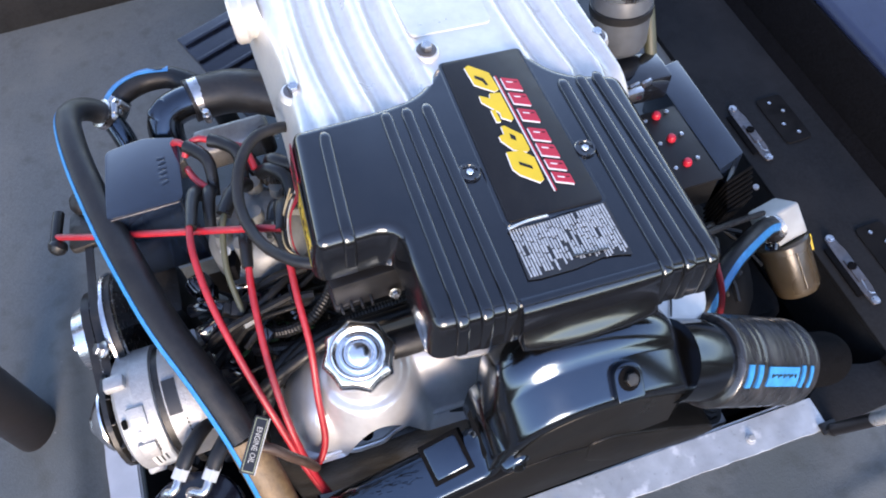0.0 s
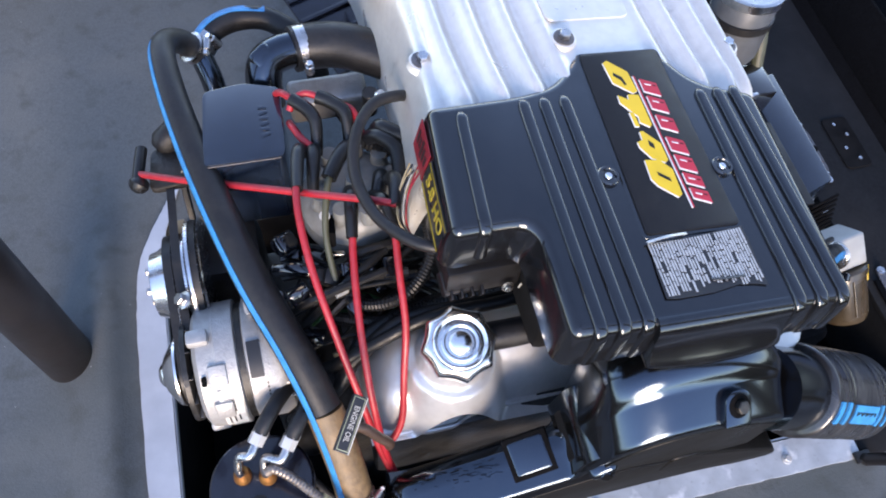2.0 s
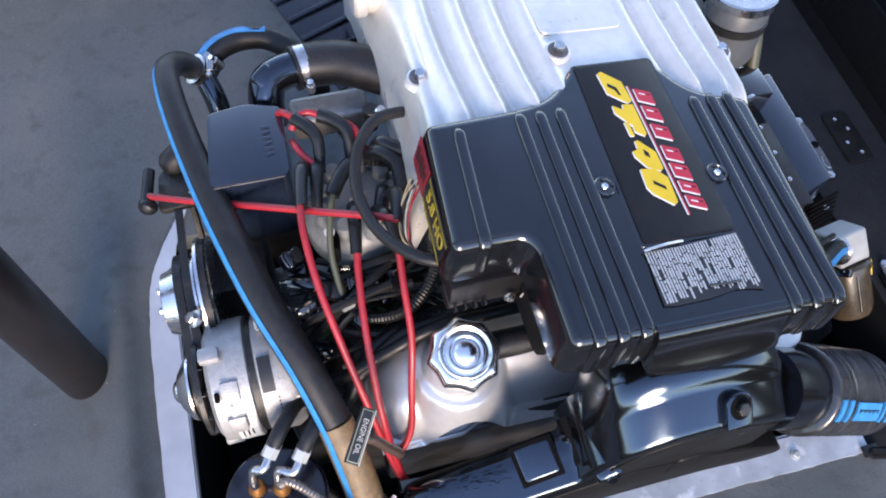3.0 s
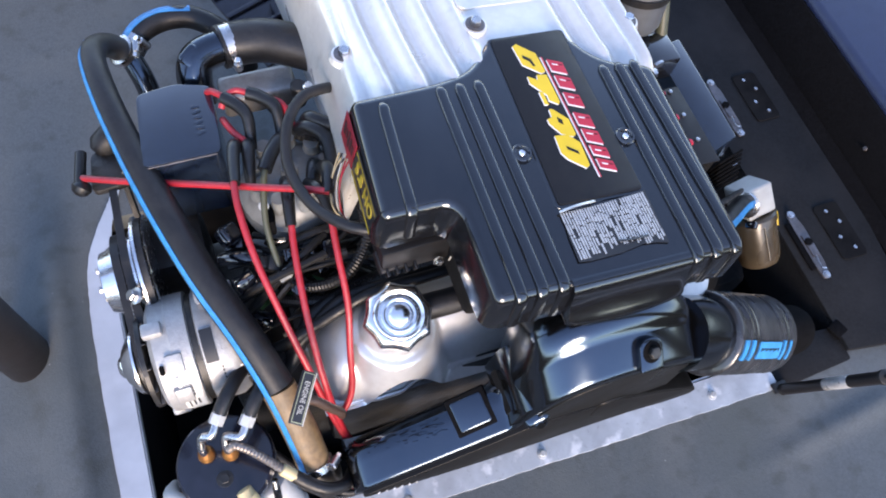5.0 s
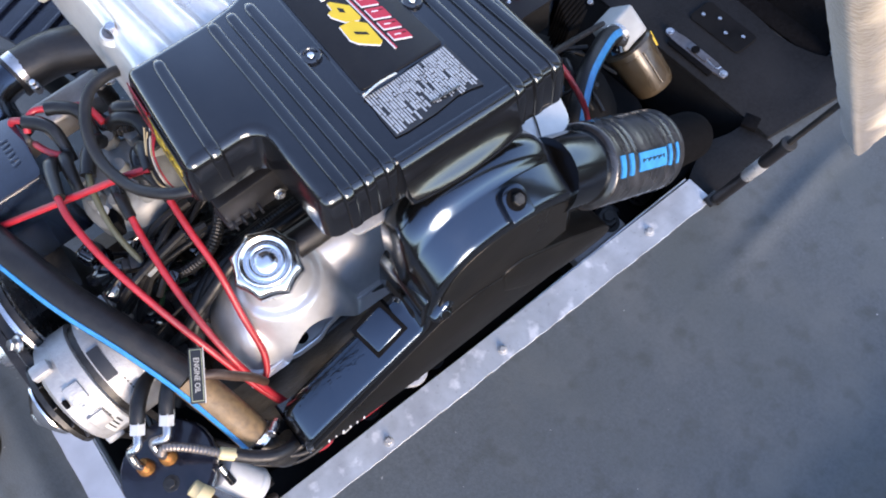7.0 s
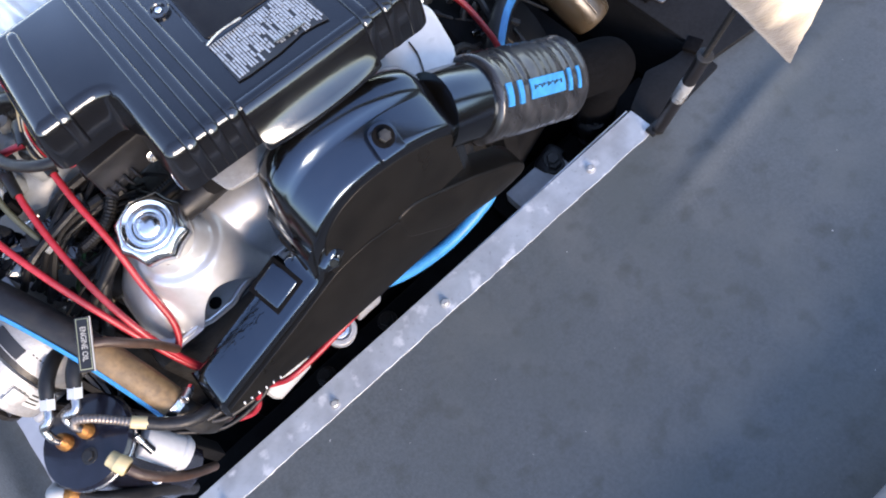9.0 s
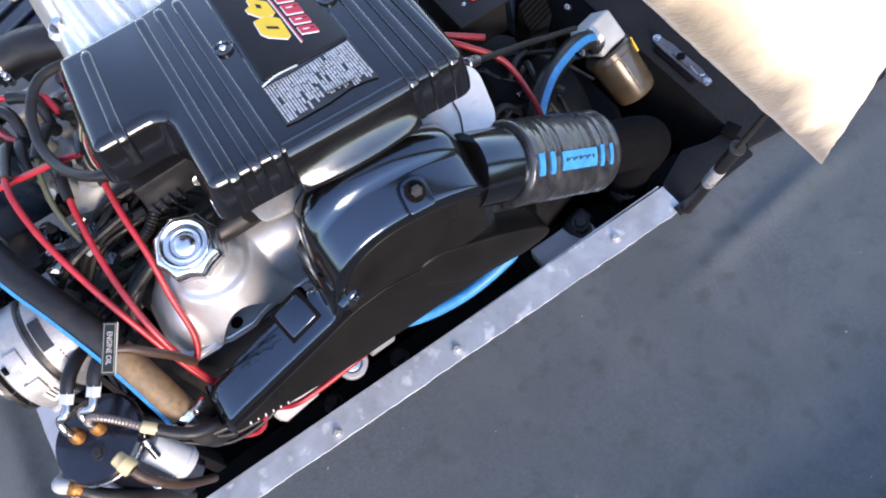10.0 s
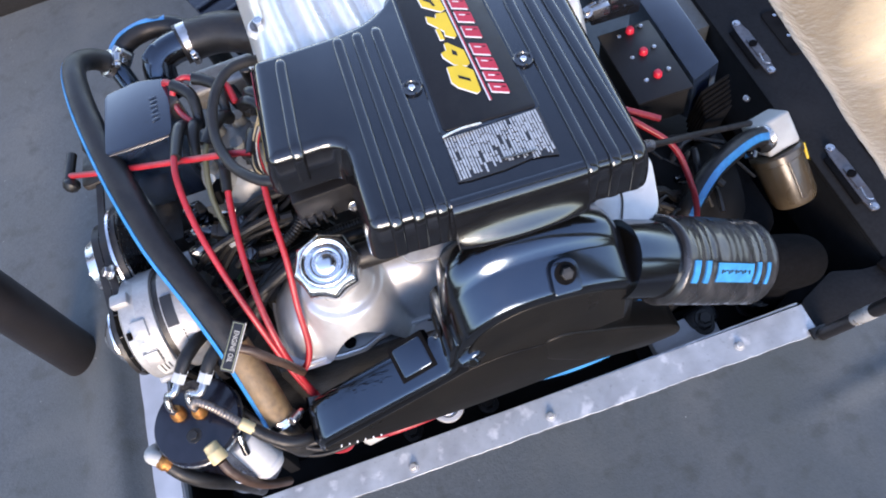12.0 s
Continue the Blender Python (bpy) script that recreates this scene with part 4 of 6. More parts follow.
# worn streaks along the arm's top
bm = bmesh.new()
rw = random.Random(21)
for k in range(70):
    x = rw.uniform(-0.325, -0.200)
    y = 0.031 + min(0.010, max(-0.010, rw.gauss(0, 0.005)))
    z = 0.3020 + 0.375 * (x + 0.30) + 0.0116 + 0.33 * (y - 0.030) - 0.010 * max(0.0, -(x + 0.30)) / 0.03 - 0.0003
    merge(bm, block((rw.uniform(0.003, 0.013), rw.uniform(0.0003, 0.0008), 0.0008), pose(x, y, z, 18, -20, rw.uniform(-28, 12)), 0))
part("worn_band", bm, MATTE_BLACK, manifold, "dull scuffs through the gloss")
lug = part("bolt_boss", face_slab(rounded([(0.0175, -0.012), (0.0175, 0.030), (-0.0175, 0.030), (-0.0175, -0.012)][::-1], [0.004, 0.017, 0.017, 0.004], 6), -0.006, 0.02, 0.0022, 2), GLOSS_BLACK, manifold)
lug.matrix_world = pose(0.037, -0.004, 0.4850, -55, 12, 0)
# black disc painted for the shade round the bolt
part("recess_shade", lathe([(0, 0.0), (0.0, 0.0138), (0.0009, 0.0132), (0.0010, 0.0)], (0, -0.006, 0.012), (0, -1, 0), 24), MATTE_BLACK, lug)
bolt(lug, (0, -0.0064, 0.012), (0, -1, 0), 0.0080, 0.008, DARK_METAL, washer=False)
rmark = random.Random(2)
for k in range(6):
    part("cast_mark", block((0.0022, 0.0016, 0.004 + 0.004 * rmark.random()), pose(-0.305 + 0.011 * k, -0.0140, 0.262 - 0.003 * k, 0, 15, 0), 0.0004), WHITE_PAINT, manifold)
    part("cast_mark", block((0.0018, 0.0016, 0.003 + 0.003 * rmark.random()), pose(0.160 + 0.007 * k, -0.0140, 0.219 + 0.001 * k, 0, 15, 0), 0.0004), PAPER, manifold)
HX = [(0.118, 0.034, 0.418), (0.16, 0.032, 0.392), (0.24, 0.028, 0.335), (0.345, 0.024, 0.262), (0.42, 0.03, 0.20), (0.50, 0.06, 0.12), (0.56, 0.10, 0.0)]
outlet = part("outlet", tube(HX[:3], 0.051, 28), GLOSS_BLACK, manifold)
exh = thing("exhaust_hose", "wrinkled black rubber exhaust hose with blue printed band", "hose")
P0, P1 = V((0.172, 0.0315, 0.3835)), V((0.312, 0.025, 0.285))
dh = (P1 - P0).normalized()
prof = [(0, 0.055), (0.002, 0.0590)]
L = (P1 - P0).length
for k in range(1, 40):
    h = L * k / 40
    grow = 0.0
    for c in (0.03, 0.042, 0.06, L - 0.05, L - 0.035, L - 0.015):
        grow -= 0.0022 * math.exp(-((h - c) / 0.0035) ** 2)
    prof.append((h, 0.0595 + 0.45 * grow + 0.0004 * math.sin(k * 2.3)))
prof += [(L - 0.001, 0.058), (L, 0.055)]
part("sleeve", lathe(prof, P0, dh, 40), RUBBER_WRAP, exh, smooth=70)
upv = V((0, -0.45, 0.9))
for a, b, lo, hi in ((0.010, 0.020, 4, 32), (0.031, 0.039, 4, 32), (0.052, 0.118, 6, 30), (0.126, 0.133, 4, 32), (0.145, 0.151, 4, 32)):
    part("blue_print", stripe([P0 + dh * a, P0 + dh * ((a + b) / 2), P0 + dh * b], 0.0601, lo, hi, up=upv), BLUE, exh, "blue printed band")
for k in range(13):
    a_ = 0.058 + 0.0042 * k
    part("print_bar", stripe([P0 + dh * a_, P0 + dh * (a_ + 0.0013), P0 + dh * (a_ + 0.0028)], 0.0606, 14 + 1 * (k % 2), 19 - 1.5 * (k % 3), up=upv), LABEL_BLACK, exh)
pipe = thing("exhaust_pipe", "near-black exhaust pipe running down into the well", "pipe")
# pipe colour near-black, in place of the shade it runs into
part("pipe", tube([(0.25, 0.028, 0.328), (0.33, 0.025, 0.27), (0.40, 0.028, 0.220), (0.435, 0.042, 0.17), (0.455, 0.07, 0.09), (0.46, 0.10, 0.0), (0.46, 0.12, -0.2)], 0.040, 28), MATTE_BLACK, pipe)

rearb = thing("rear_bracket", "silver painted bracket plate at the valve cover's aft end", "bracket")
part("plate", slab(rounded([(-0.06, -0.05), (0.055, -0.05), (0.06, 0.06), (-0.06, 0.06)], 0.035, 6), 0.02, pose(0.158, 0.125, 0.425, 14, 10, -10), 0.004, 3), SILVER, rearb)
part("scribed_line", tube([(0.150, 0.085, 0.4195), (0.162, 0.11, 0.4225), (0.165, 0.13, 0.429)], 0.0012, 6), DARK_METAL, rearb)
lobe = thing("intake_flange", "silver cast flange peeping out below the cover", "flange")
part("lobe", slab(rounded([(-0.030, -0.012), (0.012, -0.016), (0.035, -0.004), (0.04, 0.03), (-0.040, 0.03)], 0.010, 5), 0.008, pose(-0.098, 0.108, 0.480, 12, 6, 0), 0.003, 2), CAST, lobe)

# ---------------------------------------------------------------- alternator, pulleys, belts
alt = thing("alternator", "silver cast alternator with black band and paper label", "alternator")
AY, AZ = 0.243, 0.318
part("drive_end", lathe([(0, 0.045), (0.004, 0.068), (0.010, 0.077), (0.030, 0.0785), (0.032, 0.0800), (0.056, 0.0800), (0.058, 0.074)], (-0.544, AY, AZ), (1, 0, 0), 40), CAST, alt, smooth=35)
part("stator_band", lathe([(0, 0.0745), (0.008, 0.0745)], (-0.486, AY, AZ), (1, 0, 0), 40), DARK_METAL, alt, "black laminated band")
part("slip_ring_end", lathe([(0, 0.074), (0.002, 0.0795), (0.036, 0.079), (0.048, 0.072), (0.054, 0.054), (0.056, 0.0)], (-0.478, AY, AZ), (1, 0, 0), 40), CAST, alt, smooth=35)
for k in range(14):
    a = radians(-60 + 17 * k)
    part("cooling_rib", block((0.022, 0.004, 0.010), Matrix.Translation((-0.434, AY + 0.070 * math.cos(a), AZ + 0.070 * math.sin(a))) @ pose(0, 0, 0, math.degrees(a) - 90, 0, 0), 0.001), CAST, alt)
for a in (86, 222):
    c = V((0, math.cos(radians(a)), math.sin(radians(a))))
    q = V((-0.530, AY, AZ)) + c * 0.080
    part("bolt_ear", block((0.026, 0.020, 0.014), Matrix.Translation(q) @ pose(0, 0, 0, a - 90, 0, 0), 0.004), CAST, alt)
for a in (58, 24):
    c = V((0, -math.cos(radians(a)), math.sin(radians(a))))
    part("raised_step", block((0.022, 0.026, 0.010), Matrix.Translation(V((-0.512, AY, AZ)) + c * 0.0785) @ pose(0, 0, 0, 90 - a, 0, 0), 0.002), CAST, alt)
# black block in place of a shaded notch in the casing
part("notch_shade", block((0.006, 0.012, 0.010), Matrix.Translation((-0.529, AY - 0.045, AZ + 0.0635)) @ pose(0, 0, 0, 35, 0, 0), 0.002), MATTE_BLACK, alt)
part("fan", lathe([(0, 0.058), (0.002, 0.066), (0.008, 0.066), (0.010, 0.05)], (-0.556, AY, AZ), (1, 0, 0), 26), DARK_METAL, alt, "black cooling fan")
for k in range(12):
    a = radians(30 * k)
    part("fan_blade", block((0.012, 0.002, 0.022), Matrix.Translation((-0.549, AY + 0.055 * math.cos(a), AZ + 0.055 * math.sin(a))) @ pose(0, 0, 0, math.degrees(a) - 70, 0, 0), 0.0006), DARK_METAL, alt)
part("pulley", lathe([(0, 0.009), (0.003, 0.014), (0.006, 0.016), (0.009, 0.024), (0.018, 0.037), (0.024, 0.0435), (0.027, 0.0435), (0.030, 0.034), (0.038, 0.034), (0.042, 0.043), (0.044, 0.043)], (-0.592, AY, AZ), (1, 0, 0), 44), CHROME, alt, "polished cone pulley", smooth=35)


def round_patch(x0, x1, a0, a1, r, n=8):
    """A thin curved patch on the alternator's round body; angles from straight up towards the near side."""
    bm = bmesh.new()
    rows = []
    for rr in (r, r - 0.001):
        for x in (x0, x1):
            rows.append([(x, AY - rr * math.sin(radians(a0 + (a1 - a0) * k / n)), AZ + rr * math.cos(radians(a0 + (a1 - a0) * k / n))) for k in range(n + 1)])
    return skin(bm, [rows[0], rows[1], rows[3], rows[2], rows[0]], cap=False, closed=False)


lab = part("paper_label", round_patch(-0.516, -0.490, 46, 96, 0.0806), PAPER, alt, "white label with bar code")
x = -0.516
for k in range(10):
    w = 0.0006 + 0.0007 * ((k * 7) % 3) / 2
    part("code_bar", round_patch(-0.512, -0.499, 55 + 1.6 * k, 55.7 + 1.6 * k + 0.35 * ((k * 7) % 3), 0.0811, 1), LABEL_BLACK, lab, smooth=0)
for k in range(3):
    part("text_bar", round_patch(-0.511 + 0.006 * k, -0.509 + 0.006 * k, 76, 90 - 2 * k, 0.0811, 3), LABEL_BLACK, lab, smooth=0)
for k in range(7):
    part("stamped_mark", round_patch(-0.457, -0.455, 46 + 4 * k, 48.4 + 4 * k, 0.0798, 1), DARK_METAL, alt, smooth=0)
part("dark_label", stripe([(-0.474, AY, AZ), (-0.466, AY, AZ), (-0.458, AY, AZ)], 0.0802, 8, 40, up=(0, 0, 1)), LABEL_BLACK, alt)
reg = part("regulator_plug", block((0.05, 0.032, 0.016), pose(-0.446, 0.279, 0.386, 20, 0, 0), 0.003), CAST, alt)
for k in range(5):
    part("plug_fin", block((0.044, 0.002, 0.007), pose(-0.446, 0.269 + 0.005 * k, 0.397 - 0.0016 * k, 20, 0, 0), 0.0005), CAST, reg)
part("plug_body", block((0.018, 0.016, 0.010), pose(-0.436, 0.269, 0.400, 20, 0, 0), 0.002), BOX_BLACK, reg)
for y, z in ((0.228, 0.372), (0.211, 0.365)):
    bolt(alt, (-0.426, y, z), (1, 0, 0.2), 0.007, 0.016, STEEL, name="terminal_nut")
part("red_terminal", rod((-0.436, 0.236, 0.371), (-0.426, 0.236, 0.373), 0.006), RED, alt)

PY, PZ = 0.365, 0.334
wp = thing("water_pump_pulley", "polished steel cup pulley on the water pump", "pulley")
part("cup", lathe([(-0.012, 0.0), (-0.0115, 0.038), (-0.010, 0.0425), (-0.004, 0.0445), (0.015, 0.0535), (0.017, 0.060), (0.020, 0.062), (0.022, 0.062), (0.025, 0.055), (0.032, 0.055), (0.035, 0.063), (0.038, 0.063)], (-0.574, PY, PZ), (1, 0, 0), 44), BRUSHED, wp, smooth=35)
part("rear_disc", lathe([(0, 0.076), (0.002, 0.082), (0.006, 0.082), (0.009, 0.072), (0.014, 0.072), (0.018, 0.082), (0.020, 0.08)], (-0.533, PY, PZ), (1, 0, 0), 44), BRUSHED, wp, smooth=35)
for k in range(4):
    a = radians(45 + 90 * k)
    bolt(wp, (-0.5855, PY + 0.021 * math.cos(a), PZ + 0.021 * math.sin(a)), (-1, 0, 0), 0.005, 0.008, STEEL)
part("pump_body", box(-0.53, -0.44, 0.36, 0.46, 0.20, 0.34, 0.02), DARK_METAL, wp)


def belt(x, pulleys, name_label):
    """A flat V-belt round pulleys (y, z, r) at one place along the shaft."""
    b = thing("drive_belt", name_label, "belt", "drive belts")
    bm = bmesh.new()
    pts = []
    k = len(pulleys)
    for i in range(k):
        (y0, z0, r0), (y1, z1, r1), (yp, zp, rp) = pulleys[i], pulleys[(i + 1) % k], pulleys[i - 1]
        a_in = math.atan2(z0 - zp, y0 - yp) - math.pi / 2
        a_out = math.atan2(z1 - z0, y1 - y0) - math.pi / 2
        while a_out < a_in:
            a_out += 2 * math.pi
        for s in range(13):
            a = a_in + (a_out - a_in) * s / 12
            pts.append((y0 + r0 * math.cos(a), z0 + r0 * math.sin(a)))
    rings = []
    for i, (y, z) in enumerate(pts):
        (ya, za), (yb, zb) = pts[i - 1], pts[(i + 1) % len(pts)]
        d = V((0, yb - ya, zb - za)).normalized()
        nrm = V((0, d.z, -d.y))
        c = V((x, y, z))
        rings.append([c + V((-0.0055, 0, 0)) + nrm * 0.003, c + V((0.0055, 0, 0)) + nrm * 0.003, c + V((0.0035, 0, 0)) - nrm * 0.005, c + V((-0.0035, 0, 0)) - nrm * 0.005])
    rings.append(rings[0])
    part("belt", skin(bm, rings, cap=False), RUBBER, b, smooth=40)
    return b


belt(-0.557, [(AY, AZ, 0.038), (0.33, 0.04, 0.075), (PY, PZ, 0.06)], "black rubber drive belt over two polished pulleys")
belt(-0.545, [(AY, AZ, 0.034), (0.33, 0.04, 0.07), (0.545, 0.335, 0.045), (PY, PZ, 0.060)], "black rubber drive belt running on behind the pump pulley")
belt(-0.524, [(0.34, 0.04, 0.07), (PY, PZ, 0.076), (0.36, 0.2, 0.05)], "black rubber drive belt on the rear pulley")
bolt(alt, (-0.540, 0.305, 0.392), (-0.6, 0, 0.8), 0.008, 0.012, STEEL)

# ---------------------------------------------------------------- coolant hoses and the black box
HOSE = [(-0.484, 0.690, 0.418), (-0.502, 0.688, 0.442), (-0.518, 0.668, 0.464), (-0.523, 0.630, 0.478), (-0.515, 0.556, 0.478), (-0.498, 0.468, 0.467), (-0.478, 0.386, 0.453), (-0.450, 0.288, 0.433), (-0.418, 0.205, 0.401),
        (-0.396, 0.140, 0.360), (-0.384, 0.088, 0.316), (-0.377, 0.045, 0.272)]
hose = thing("coolant_hose", "long black rubber coolant hose with blue stripe, browned lower end", "hose")
part("hose", tube(HOSE[:10], 0.0218, 24, 8, [0.82, 0.80, 0.80, 0.82, 0.88, 0.94, 1.0, 1.0, 1.0, 1.0]), RUBBER, hose)
part("browned_end", tube(HOSE[8:][1:], 0.0232, 24), RUBBER_BROWN, hose, "heat-browned lower end")
part("blue_stripe", stripe(HOSE[2:], 0.0236, 58, 80, up=(0.25, 0.0, 1.0), radii=[0.76, 0.77, 0.83, 0.89, 0.95, 0.95, 0.96, 1.0, 1.0, 1.0]), BLUE, hose, "bright blue stripe")
hose_clamp("hose_clamp", (-0.3775, 0.048, 0.276), V(HOSE[-1]) - V(HOSE[-2]), 0.0242, None, (0.8, -0.5, 0.3))
hose_clamp("hose_clamp", (-0.4880, 0.6895, 0.424), V(HOSE[1]) - V(HOSE[0]), 0.0217, None, (0.9, -0.3, 0.3))
outl = thing("water_outlet", "cast pipe joint at the hose's lower end", "pipe")
part("pipe", tube([(-0.377, 0.05, 0.276), (-0.372, 0.028, 0.245), (-0.365, 0.03, 0.20), (-0.36, 0.06, 0.14)], 0.019, 18), DARK_METAL, outl)
HOSE2 = [(-0.478, 0.698, 0.418), (-0.455, 0.716, 0.430), (-0.420, 0.730, 0.430), (-0.380, 0.728, 0.426), (-0.345, 0.708, 0.412), (-0.325, 0.69, 0.39), (-0.315, 0.67, 0.35)]
hose2 = thing("bypass_hose", "arched black rubber hose with blue stripe", "hose")
part("hose", tube(HOSE2, 0.0175, 20), RUBBER, hose2)
part("blue_stripe", stripe(HOSE2[:4], 0.0178, -38, 30, up=(-0.35, 0.3, 0.9)), BLUE, hose2, "blue stripe")
joint = thing("hose_joint", "black metal joint between two hoses with twin clamps", "hose joint")
part("pipe", tube([(-0.494, 0.690, 0.430), (-0.484, 0.690, 0.416), (-0.475, 0.695, 0.412), (-0.46, 0.709, 0.424)], 0.0165, 18), STEEL, joint)
part("lower_branch", tube([(-0.482, 0.690, 0.415), (-0.472, 0.662, 0.39), (-0.466, 0.63, 0.35)], 0.0165, 18), GLOSS_BLACK, joint)
hose_clamp("hose_clamp", (-0.466, 0.706, 0.424), V(HOSE2[1]) - V(HOSE2[0]), 0.0177, None, (0.6, -0.6, 0.4))

tank = thing("thermostat_box", "black enamelled metal box, reflected blue in its colour, raised lettering on its lid", "box")
tank_out = rounded([(-0.486, 0.443), (-0.387, 0.441), (-0.379, 0.549), (-0.425, 0.564), (-0.476, 0.558)], 0.010, 4)
part("body", slab(tank_out, 0.14, pose(0, -0.006, 0.478), 0.004, 3), BOX_SKY_TINT, tank)
part("lid", slab([(x * 1.0 + (x + 0.43) * 0.03, y + (y - 0.49) * 0.03) for x, y in tank_out], 0.006, pose(0, -0.006, 0.483), 0.002, 2), BOX_SKY_TINT, tank)
for k in range(6):
    part("raised_bar", block((0.011, 0.005, 0.0012), pose(-0.405, 0.470 + 0.0088 * k, 0.4836, 0, 0, 4 + 14 * (-1) ** k), 0.0005), BOX_SKY_TINT, tank)
# thin pale rod stands in for the highlight on the lid's front edge
part("edge_highlight", tube([(-0.484, 0.4345, 0.4805), (-0.44, 0.4338, 0.4805), (-0.392, 0.4332, 0.4805)], 0.0006, 6), GALVANISED, tank, "bright line for the front edge's highlight")
elbow = thing("inlet_elbow", "glossy black pipe elbow rising from the box", "pipe elbow")
ELB = [(-0.398, 0.568, 0.42), (-0.397, 0.586, 0.450), (-0.389, 0.603, 0.468), (-0.366, 0.614, 0.472), (-0.335, 0.619, 0.470)]
part("pipe", tube(ELB, 0.0250, 22), GLOSS_BLACK, elbow)
part("corner_facet", block((0.034, 0.03, 0.026), pose(-0.392, 0.601, 0.480, 25, -20, 30), 0.008, 3), GLOSS_BLACK, elbow)
duct = thing("intake_hose", "fat black rubber hose from elbow to intake", "hose")
part("hose", tube([(-0.352, 0.616, 0.472), (-0.33, 0.619, 0.471), (-0.29, 0.610, 0.476), (-0.25, 0.590, 0.476), (-0.205, 0.565, 0.468), (-0.16, 0.54, 0.45)], 0.0315, 24), RUBBER, duct)
hose_clamp("hose_clamp", (-0.338, 0.6185, 0.4715), (1, 0.15, 0), 0.0298, None, (0.1, -0.9, -0.2), 0.015)
bracketp = thing("bracket_plate", "bare cast metal bracket plate beside the hose", "bracket")
part("plate", block((0.112, 0.046, 0.05), pose(-0.312, 0.586, 0.398, 8, 0, 0), 0.008, 3), CAST, bracketp)
bolt(bracketp, (-0.262, 0.53, 0.44), (0.3, 0, 1), 0.007, 0.012, STEEL)
part("vacuum_valve", rod((-0.262, 0.525, 0.43), (-0.262, 0.52, 0.475), 0.011), DARK_METAL, bracketp)
part("ball_joint", lathe([(0, 0.006), (0.004, 0.008), (0.008, 0.006)], (-0.250, 0.515, 0.47), (0.3, -0.2, 1), 14), CHROME, bracketp)

# ---------------------------------------------------------------- distributor, plug leads
dist = thing("distributor", "grey plastic distributor cap with dark rubber boots", "distributor")
DC = V((-0.306, 0.404, 0.0))
part("cap", lathe([(0, 0.074), (0.03, 0.074), (0.034, 0.071), (0.048, 0.064), (0.060, 0.054), (0.064, 0.045), (0.064, 0.0)], (DC.x, DC.y, 0.375), (0, 0, 1), 36), GREY_CAP, dist, smooth=35)
part("base", lathe([(0, 0.05), (0.10, 0.06)], (DC.x, DC.y, 0.27), (0, 0, 1), 30), DARK_METAL, dist)
for k in range(9):
    a = radians(40 * k)
    r = 0.0 if k == 8 else 0.050
    part("tower", lathe([(0, 0.013), (0.02, 0.011), (0.024, 0.0105)], (DC.x + r * math.cos(a), DC.y + r * math.sin(a), 0.43), (0, 0, 1), 16), GREY_CAP, dist)
part("hold_down", block((0.015, 0.046, 0.022), pose(-0.350, 0.342, 0.436, -28, 0, -6), 0.003), MATTE_BLACK, dist, "black spring clip")
part("clip_screw", lathe([(0, 0.0068), (0.0022, 0.0068), (0.0026, 0.0045), (0.0016, 0.004), (0.0016, 0.0)], (-0.3525, 0.354, 0.4535), (-0.1, -0.35, 1), 18), PAPER, dist, "pale screw")
part("clip_foot", block((0.022, 0.008, 0.004), pose(-0.347, 0.318, 0.418, -20, 0, -10), 0.001), STEEL, dist)


def lead(name, pts, r=0.0042, boot_a=None, boot_b=None, label="red silicone spark plug lead with black rubber boots", mat=None):
    """An ignition lead with a boot at either end."""
    w = thing(name, label, "spark plug lead", "spark plug leads")
    part("cable", tube(pts, r, 12, 10), mat or RED, w)
    for b in (boot_a, boot_b):
        if b:
            part("boot", tube(b, 0.0088, 14, 6, [1.1, 1.05, 0.95, 0.8][:len(b)] if len(b) <= 4 else None), BOOT, w)
    return w


lead("plug_lead", [(-0.381, 0.372, 0.506), (-0.384, 0.33, 0.502), (-0.380, 0.27, 0.475), (-0.366, 0.20, 0.425), (-0.350, 0.14, 0.360), (-0.338, 0.10, 0.300), (-0.325, 0.07, 0.25)], 0.0046,
     [(-0.366, 0.444, 0.470), (-0.369, 0.432, 0.490), (-0.374, 0.410, 0.497), (-0.380, 0.366, 0.505)])
lead("plug_lead", [(-0.322, 0.325, 0.486), (-0.330, 0.28, 0.468), (-0.336, 0.22, 0.438), (-0.338, 0.165, 0.400), (-0.336, 0.12, 0.350), (-0.330, 0.09, 0.29), (-0.32, 0.07, 0.24)], 0.0046,
     [(-0.316, 0.377, 0.462), (-0.318, 0.357, 0.484), (-0.322, 0.332, 0.487), (-0.327, 0.302, 0.478)])
lead("plug_lead", [(-0.276, 0.295, 0.482), (-0.280, 0.25, 0.460), (-0.283, 0.20, 0.425), (-0.294, 0.155, 0.375), (-0.302, 0.122, 0.325), (-0.314, 0.107, 0.300), (-0.330, 0.100, 0.287)], 0.0046,
     [(-0.290, 0.36, 0.47), (-0.280, 0.34, 0.487), (-0.276, 0.315, 0.488), (-0.276, 0.29, 0.481)])
lead("plug_lead", [(-0.577, 0.492, 0.412), (-0.52, 0.456, 0.434), (-0.44, 0.408, 0.466), (-0.36, 0.358, 0.500), (-0.30, 0.322, 0.524), (-0.272, 0.308, 0.528)], 0.0046,
     [(-0.266, 0.368, 0.49), (-0.266, 0.350, 0.517), (-0.269, 0.328, 0.525), (-0.274, 0.306, 0.527)], None, "long red lead stretched across the engine's front")
